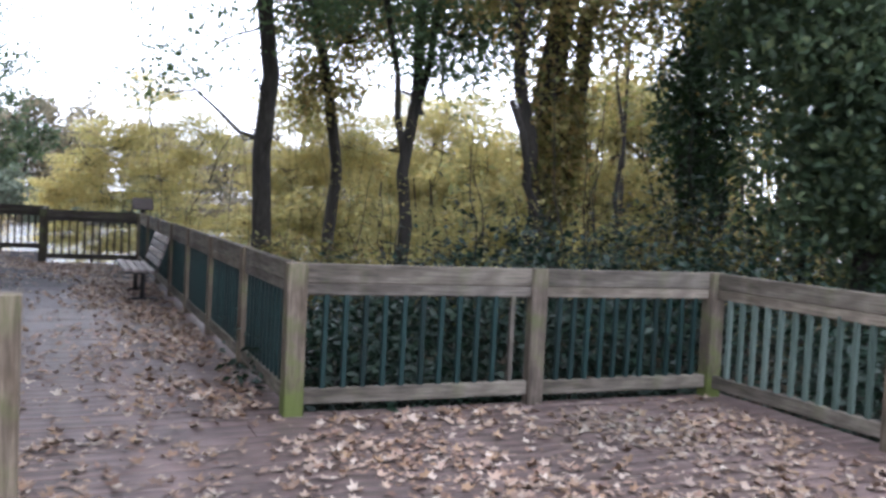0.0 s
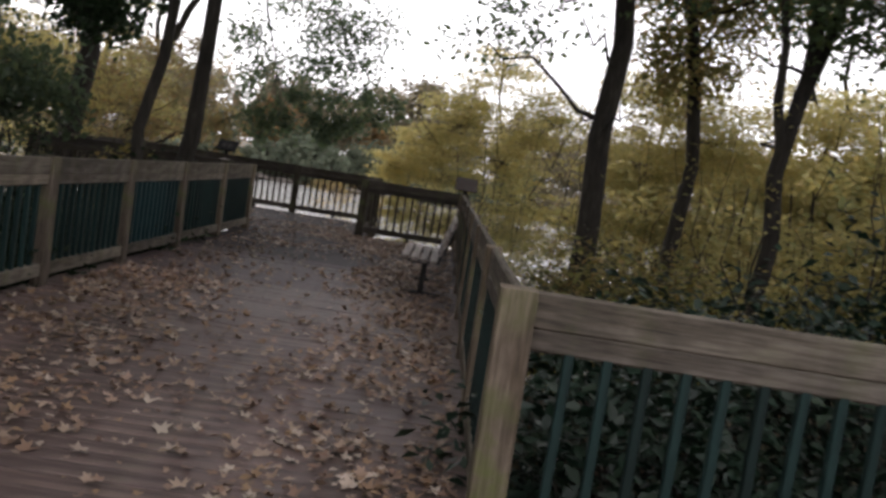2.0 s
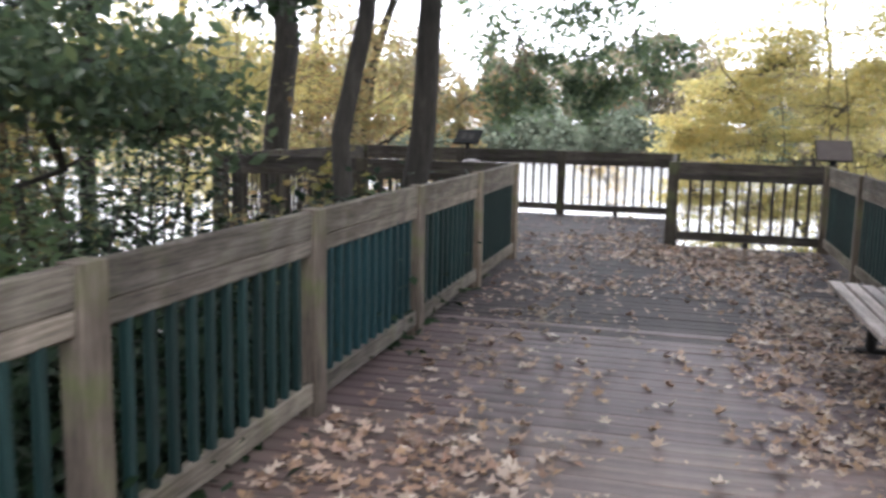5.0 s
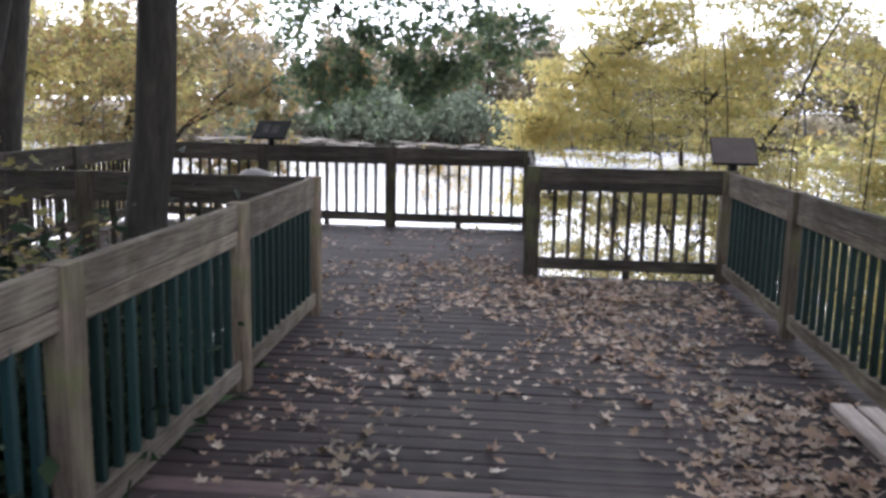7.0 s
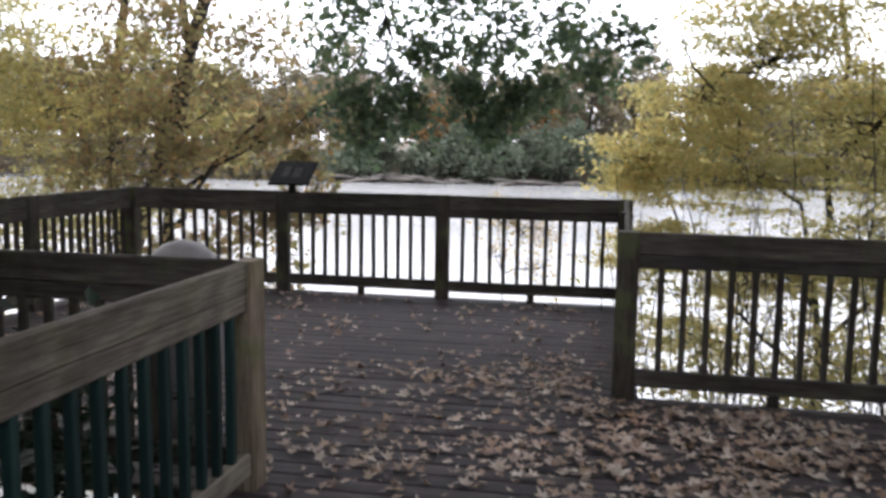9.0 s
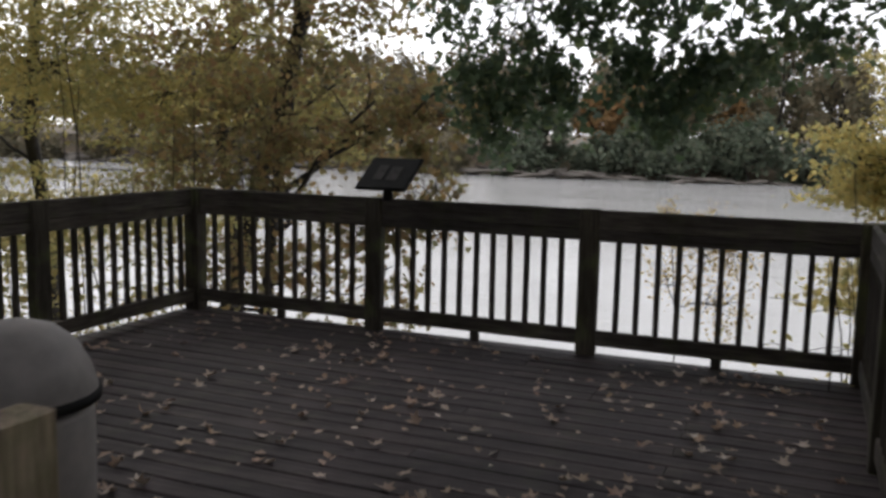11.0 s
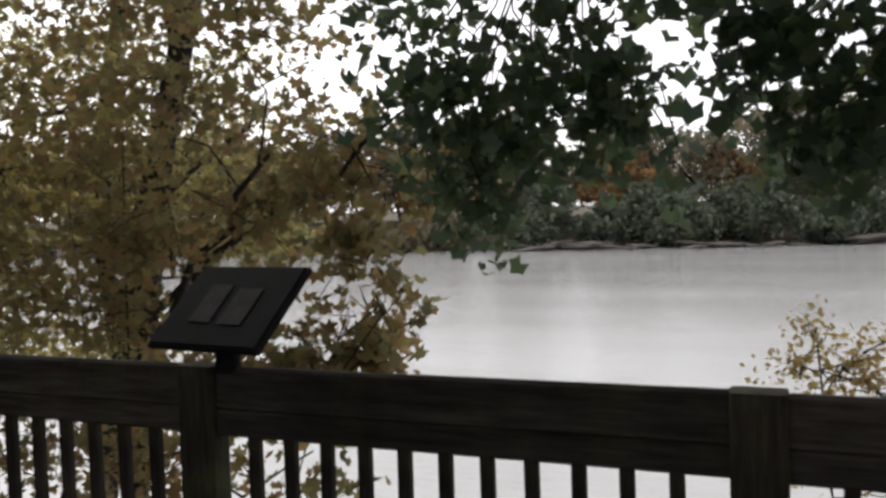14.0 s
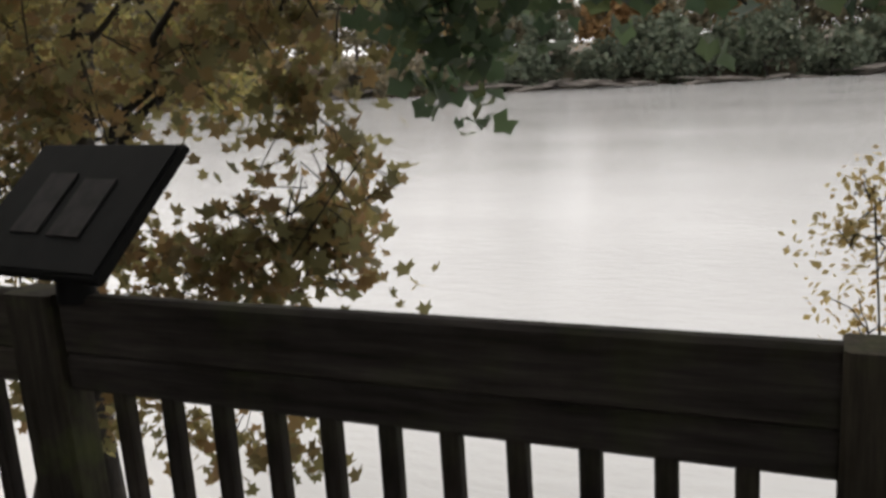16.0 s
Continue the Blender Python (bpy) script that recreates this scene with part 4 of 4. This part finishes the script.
# The last three crowns hang above sight, added to shade the platform.
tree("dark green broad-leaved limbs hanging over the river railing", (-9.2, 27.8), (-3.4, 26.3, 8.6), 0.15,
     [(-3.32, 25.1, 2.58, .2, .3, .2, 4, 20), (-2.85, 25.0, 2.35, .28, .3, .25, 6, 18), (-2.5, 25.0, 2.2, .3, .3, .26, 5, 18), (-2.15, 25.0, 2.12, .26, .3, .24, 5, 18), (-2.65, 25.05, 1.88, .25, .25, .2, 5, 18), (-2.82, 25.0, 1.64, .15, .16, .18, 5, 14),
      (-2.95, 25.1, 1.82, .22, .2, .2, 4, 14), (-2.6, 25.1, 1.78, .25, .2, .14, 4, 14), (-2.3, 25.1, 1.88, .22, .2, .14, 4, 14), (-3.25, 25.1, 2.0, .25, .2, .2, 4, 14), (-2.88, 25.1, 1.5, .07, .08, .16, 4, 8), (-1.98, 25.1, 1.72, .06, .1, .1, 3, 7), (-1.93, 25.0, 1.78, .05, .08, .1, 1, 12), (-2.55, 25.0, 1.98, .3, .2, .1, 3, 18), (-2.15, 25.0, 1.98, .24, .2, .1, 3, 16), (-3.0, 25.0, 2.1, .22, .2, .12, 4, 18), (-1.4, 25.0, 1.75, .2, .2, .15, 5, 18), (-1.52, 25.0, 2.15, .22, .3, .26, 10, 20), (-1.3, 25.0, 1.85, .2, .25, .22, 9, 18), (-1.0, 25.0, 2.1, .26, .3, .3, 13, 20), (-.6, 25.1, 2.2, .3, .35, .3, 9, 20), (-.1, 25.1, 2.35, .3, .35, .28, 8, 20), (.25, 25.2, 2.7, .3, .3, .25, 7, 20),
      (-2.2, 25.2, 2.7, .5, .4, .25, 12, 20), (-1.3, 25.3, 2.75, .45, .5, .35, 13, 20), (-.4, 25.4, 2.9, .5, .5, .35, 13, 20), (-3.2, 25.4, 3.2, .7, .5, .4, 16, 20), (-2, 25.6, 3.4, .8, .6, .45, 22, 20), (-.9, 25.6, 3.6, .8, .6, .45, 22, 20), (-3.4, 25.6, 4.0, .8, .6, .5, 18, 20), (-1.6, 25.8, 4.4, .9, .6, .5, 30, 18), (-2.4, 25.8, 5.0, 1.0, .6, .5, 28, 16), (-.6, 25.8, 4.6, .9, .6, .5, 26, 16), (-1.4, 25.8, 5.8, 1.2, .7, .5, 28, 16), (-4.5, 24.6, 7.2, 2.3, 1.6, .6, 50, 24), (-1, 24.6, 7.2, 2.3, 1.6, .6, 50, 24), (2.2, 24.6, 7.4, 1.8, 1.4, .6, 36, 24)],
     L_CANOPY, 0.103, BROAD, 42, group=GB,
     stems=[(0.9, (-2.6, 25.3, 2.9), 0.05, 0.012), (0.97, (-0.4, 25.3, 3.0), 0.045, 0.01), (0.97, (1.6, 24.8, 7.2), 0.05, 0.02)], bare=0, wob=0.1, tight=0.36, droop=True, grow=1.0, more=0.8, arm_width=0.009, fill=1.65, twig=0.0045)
SAPLING = [(-1.53, .9, .09, .12, 9), (-1.64, .66, .2, .16, 14), (-1.37, .7, .24, .22, 22), (-1.05, .88, .14, .14, 12), (-1.1, .5, .36, .28, 30), (-1.5, .25, .25, .28, 18), (-.95, 0, .4, .5, 34), (-.8, .55, .3, .3, 24)]
tree("pale yellow sapling rising from the bank below the railing", (-1.0, 26.8), (-1.4, 26.45, 0.83), 0.011,
     [(x + 0.1, 26.45, z - 0.1, r, 0.18, h, n, 9) for x, z, r, h, n in SAPLING], L_PALE, 0.048, RHOMB, 43, category="sapling", grow=1.0, more=1.0, bare=0, wob=0.03)


# ---------- shrubs ----------
def shrub(label, x, y, r, h, clusters, per, leaf, size, seed, template=RHOMB):
    clusters = int(clusters * 1.9)
    rs = np.random.RandomState(seed)
    z = height(x, y) - 0.05
    h = h + max(0, -0.9 - z)
    root = thing("shrub", label, "shrub", pose(x, y, z), "undergrowth")
    stems, pts = [], []
    for j in range(clusters):
        a, q = rs.uniform(0, 2 * math.pi), math.sqrt(rs.uniform(0, 1)) * r
        tip = np.array((q * math.cos(a), q * math.sin(a), h * rs.uniform(0.25, 1.0) * (1 - 0.35 * (q / r) ** 2)))
        if j % 3 == 0:
            stems.append(curve((tip[0] * 0.2, tip[1] * 0.2, 0), tip, 0.014, 0.005, 3, 0.06, rs))
        pts.append(tip + rs.normal(size=(per, 3)) * 0.17)
    tagged(part_of("stemwork", tubes(stems, 4, BARK, "stemwork"), root), kind="stuff")
    part_of("foliage", leaves_mesh("foliage", np.concatenate(pts), size, template, leaf, 0.4, 0.3, seed), root)
    return root


shrub("leafy olive undergrowth shrub beside the dark trunk", -2.75, 16.4, .5, 2.15, 16, 22, L_OLIVE, 0.11, 140, template=MAPLE)
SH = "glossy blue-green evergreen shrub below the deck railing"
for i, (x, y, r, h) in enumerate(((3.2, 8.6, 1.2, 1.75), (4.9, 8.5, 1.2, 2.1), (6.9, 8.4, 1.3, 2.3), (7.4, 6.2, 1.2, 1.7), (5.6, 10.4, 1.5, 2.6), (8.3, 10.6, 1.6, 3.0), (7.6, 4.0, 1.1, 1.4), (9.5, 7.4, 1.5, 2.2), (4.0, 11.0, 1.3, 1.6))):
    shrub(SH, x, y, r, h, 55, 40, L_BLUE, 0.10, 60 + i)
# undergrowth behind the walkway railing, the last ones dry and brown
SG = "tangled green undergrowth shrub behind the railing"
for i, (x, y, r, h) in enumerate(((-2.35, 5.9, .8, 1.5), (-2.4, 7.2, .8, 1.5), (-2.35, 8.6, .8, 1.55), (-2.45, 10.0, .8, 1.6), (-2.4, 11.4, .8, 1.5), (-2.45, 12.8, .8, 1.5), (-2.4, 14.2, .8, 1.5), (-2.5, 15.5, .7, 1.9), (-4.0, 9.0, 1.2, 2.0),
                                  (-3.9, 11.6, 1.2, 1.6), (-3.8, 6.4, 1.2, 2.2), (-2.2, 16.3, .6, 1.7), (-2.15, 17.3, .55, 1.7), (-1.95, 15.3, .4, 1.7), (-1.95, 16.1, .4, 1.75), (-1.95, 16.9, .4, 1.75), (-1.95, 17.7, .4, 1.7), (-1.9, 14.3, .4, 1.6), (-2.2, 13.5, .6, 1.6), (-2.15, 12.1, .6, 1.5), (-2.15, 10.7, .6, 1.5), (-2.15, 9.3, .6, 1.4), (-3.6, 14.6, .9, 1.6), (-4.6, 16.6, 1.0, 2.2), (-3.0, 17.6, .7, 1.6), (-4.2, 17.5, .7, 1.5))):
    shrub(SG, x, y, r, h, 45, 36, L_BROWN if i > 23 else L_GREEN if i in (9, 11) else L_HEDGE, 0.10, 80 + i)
SY = "yellowing undergrowth shrub on the bank"
for i, (x, y, r, h) in enumerate(((4.2, 14.0, 1.4, 1.8), (7.2, 17.4, 1.7, 2.6), (9.5, 18.2, 1.8, 3.0), (5.0, 21.5, 1.3, 2.4), (13.5, 17.5, 2, 3.4), (10.4, 13.2, 1.6, 2.6), (-8.2, 18.6, 1.6, 2.2), (-7.2, 24.0, 1.4, 2.2), (-12.5, 20, 2, 3.2), (-11.5, 12.5, 2, 3.4), (15, 13.5, 2, 3.6))):
    shrub(SY, x, y, r, h, 60, 36, L_YELLOW if i % 3 and x < 9.9 else L_OLIVE, 0.10, 100 + i)


for i, (x, y, r, h) in enumerate(((0.9, 23.6, .8, 1.5), (1.7, 23.2, .9, 2.0), (2.6, 22.8, .9, 2.3), (3.4, 22.2, 1.0, 2.4))):
    shrub(SY, x, y, r, h, 40, 30, L_YELLOW, 0.08, 130 + i)


for i, (x, y, r, h, leaf) in enumerate(((4.2, 16.7, .9, 1.9, L_THICKET), (3.3, 17.6, .6, 1.8, L_YELLOW), (3.5, 14.6, .7, 1.5, L_THICKET), (5.4, 17.4, .9, 1.9, L_THICKET), (-3.6, 13.2, .8, 2.15, L_GREEN), (-4.9, 15.8, 1.0, 2.6, L_CANOPY), (-5.8, 17.6, 1.0, 2.6, L_GREEN))):
    shrub("tangled shrub at the foot of the trees", x, y, r, h, 42, 34, leaf, 0.09, 150 + i)


def brush(label, x0, x1, y0, y1, n, h0, h1, r, seed, leaf=None, per=6):
    """Thin leaning stems that fork twice, with a few leaves along them."""
    rs = np.random.RandomState(seed)
    root = thing("brush", label, "brush", kind="stuff")
    stems, pts = [], []
    for j in range(n):
        x, y = rs.uniform(x0, x1), rs.uniform(y0, y1)
        z = height(x, y) - 0.05
        a, lean = rs.uniform(0, 2 * math.pi), rs.uniform(0.1, 0.9)
        main = curve((x, y, z), (x + lean * math.cos(a), y + 0.5 * lean * math.sin(a), rs.uniform(h0, h1)), r * rs.uniform(0.6, 1.2), 0.004, 7, 0.09, rs)
        stems.append(main)
        for k in range(4):
            p, q = at_fraction(main, rs.uniform(0.35, 0.9))
            b = rs.uniform(0, 2 * math.pi)
            arm = curve(p, p + np.array((0.9 * math.cos(b), 0.5 * math.sin(b), rs.uniform(-0.1, 0.6))) * rs.uniform(0.4, 1.2), q * 0.6, 0.003, 4, 0.06, rs)
            stems.append(arm)
            pts.append(np.array(at_fraction(arm, 0.95)[0]) + rs.normal(size=(per, 3)) * 0.15)
    part_of("stemwork", tubes(stems, 5, BARK, "stemwork"), root)
    if leaf:
        part_of("foliage", leaves_mesh("foliage", np.concatenate(pts), 0.075, RHOMB, leaf, 0.4, 0.3, seed), root)


brush("thin dark bare stems on the bank below the railing", 0.5, 3.4, 22.4, 25.2, 44, 0.3, 1.6, 0.015, 401, L_YELLOW, 6)
brush("thin dark arching branches among the yellow leaves", 2.6, 7.5, 22.6, 24.4, 9, 2.0, 4.2, 0.02, 402, L_YELLOW)
brush("thin dark undergrowth stems past the bay", 4.4, 10.5, 11.8, 19.0, 40, 1.2, 4.0, 0.024, 403, L_YELLOW, 14)
brush("thin dark undergrowth stems behind the railing", -6.5, -3.0, 6.0, 17.5, 36, 1.0, 4.0, 0.022, 404, L_THICKET, 14)
brush("thin dark branches at the river's edge", -9.5, -5.6, 24.4, 26.6, 9, 1.4, 3.4, 0.024, 405, L_YELLOW, 10)


# ---------- woods that close the near bank ----------
def woods(name, label, boxes, leaf, size, per, seed, trunk_every=3):
    """Uncountable woods: clumped crowns on thin trunks over the given stretches (x0, x1, y0, y1, height, clumps)."""
    rs = np.random.RandomState(seed)
    root = thing(name, label, "woods", kind="stuff")
    pts, stems = [], []
    for x0, x1, y0, y1, h, n in boxes:
        for j in range(n):
            x, y = rs.uniform(x0, x1), rs.uniform(y0, y1)
            z0 = height(x, y)
            z = z0 + h * rs.uniform(0.08, 1.0)
            q = 0.06 * h
            pts.append(np.array((x, y, z)) + rs.normal(size=(per, 3)) * np.array((q, q, q * 0.7)))
            if j % trunk_every == 0:
                stems.append(curve((x, y, z0 - 0.2), (x + rs.normal() * 0.4, y, z0 + h * rs.uniform(0.6, 0.95)), 0.012 * h, 0.004 * h, 5, 0.12, rs))
    part_of("trunks", tubes(stems, 6, BARK, "trunks"), root)
    part_of("crowns", leaves_mesh("crowns", np.concatenate(pts), size, RHOMB, leaf, 0.4, 0.1, seed), root)


woods("woods", "thick autumn woods along the bank past the bay", [(8, 30, 26, 36, 7.5, 380)], L_OLIVE, 0.22, 70, 201)
woods("woods", "dim autumn woods past the bay", [(12, 30, 10, 25, 8, 380)], L_OLIVE, 0.22, 70, 208)
woods("woods", "yellow thicket along the bank past the bay", [(5.5, 15, 21, 30, 5, 330), (7, 11, 15, 20, 3.0, 90)], L_YELLOW, 0.18, 70, 204, 5)
woods("woods", "dim green woods past the bay", [(13, 30, -6, 10, 10, 420), (26, 45, -10, 30, 12, 260)], L_GREEN, 0.26, 70, 205)
woods("woods", "dim autumn woods beyond the walkway railing", [(-20, -8, 8, 19, 9, 520), (-40, -18, 4, 24, 12, 330)], L_THICKET, 0.24, 70, 202)
woods("woods", "olive autumn woods on the bank beside the platform", [(-22, -9, 19, 24, 10, 130)], L_OLIVE, 0.22, 60, 209)
woods("woods", "yellow thicket beyond the walkway railing", [(-18, -7, 14, 22, 4, 60), (-14, -6, 5, 13, 4, 200)], L_YELLOW, 0.18, 60, 206, 5)
woods("woods", "dim green woods beside the walk's beginning", [(-20, -6, -6, 6, 9, 330)], L_GREEN, 0.24, 60, 207)
woods("woods", "woods behind the walk's beginning", [(-20, 22, -26, -9, 11, 300)], L_GREEN, 0.3, 50, 203, 4)

# ---------- far bank ----------
def far_trees(label, spots, leaf, seed, size=0.6, per=60, clusters=36):
    rs = np.random.RandomState(seed)
    for x, y, h, w in spots:
        z = height(x, y) - 0.3
        root = thing("tree", label, "tree", pose(x, y, z), "trees on the far bank")
        trunk = curve((0, 0, 0), (rs.normal() * 0.5, 0, h * 0.85), 0.035 * h * 0.5, 0.06, 5, 0.3, rs)
        arms, pts = [trunk], []
        for j in range(clusters):
            d = rs.normal(size=3)
            d = d / np.linalg.norm(d) * rs.uniform(0.3, 1) ** 0.5
            q = np.array((0, 0, h * 0.56)) + d * np.array((w, w * 0.7, h * 0.42))
            pts.append(q + rs.normal(size=(per, 3)) * 0.13 * w)
            if j % 4 == 0:
                p, r = at_fraction(trunk, rs.uniform(0.3, 0.9))
                arms.append(curve(p, q, 0.1, 0.03, 3, 0.2, rs))
        part_of("trunk", tubes(arms, 5, BARK, "trunk"), root)
        part_of("crown", leaves_mesh("crown", np.concatenate(pts), size, RHOMB, leaf, 0.4, 0.1, seed + int(x)), root)


rf = random.Random(9)
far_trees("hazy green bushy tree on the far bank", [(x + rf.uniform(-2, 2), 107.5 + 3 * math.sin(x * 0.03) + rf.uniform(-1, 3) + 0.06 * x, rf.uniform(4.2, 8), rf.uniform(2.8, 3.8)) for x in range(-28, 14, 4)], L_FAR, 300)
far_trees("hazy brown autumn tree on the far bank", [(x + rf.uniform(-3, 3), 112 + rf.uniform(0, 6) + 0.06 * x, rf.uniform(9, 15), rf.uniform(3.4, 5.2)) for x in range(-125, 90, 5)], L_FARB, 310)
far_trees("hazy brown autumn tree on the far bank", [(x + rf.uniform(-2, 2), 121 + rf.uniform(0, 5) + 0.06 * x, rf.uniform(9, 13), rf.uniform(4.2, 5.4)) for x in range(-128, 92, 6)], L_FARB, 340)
far_trees("orange autumn tree on the far bank", [(-20.5, 109.5, 8, 2.8), (-16.8, 109.5, 8.6, 2.5), (-9, 112, 8.4, 2.4), (-43, 112, 7, 2.7)], L_ORANGE, 320)
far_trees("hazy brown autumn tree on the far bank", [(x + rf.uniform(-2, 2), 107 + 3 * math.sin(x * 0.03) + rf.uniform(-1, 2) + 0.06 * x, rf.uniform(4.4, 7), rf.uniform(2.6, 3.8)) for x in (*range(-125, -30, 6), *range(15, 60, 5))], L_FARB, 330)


def bank_rocks():
    """Pale ledges and stones along the far waterline."""
    rs = np.random.RandomState(5)
    bm = bmesh.new()
    for j in range(260):
        x = rs.uniform(-120, 90)
        y = 108 + 3 * math.sin(x * 0.03) + 1.5 * math.sin(x * 0.11) + 0.06 * x + rs.uniform(-3.2, 3.0)
        m = pose(x, y, WATER_Z + rs.uniform(0, 0.9), 0, rs.uniform(-8, 8), rs.uniform(0, 40)) @ Matrix.Diagonal((rs.uniform(0.6, 3.2), rs.uniform(0.4, 1), rs.uniform(0.08, 0.24), 1))
        bmesh.ops.create_icosphere(bm, subdivisions=1, radius=1, matrix=m)
    me = bpy.data.meshes.new("bank_rocks")
    bm.to_mesh(me)
    me.materials.append(ROCK)
    return me


tagged(new("bank_rocks", bank_rocks()), "pale stone ledges along the far waterline", "rocks", kind="stuff")
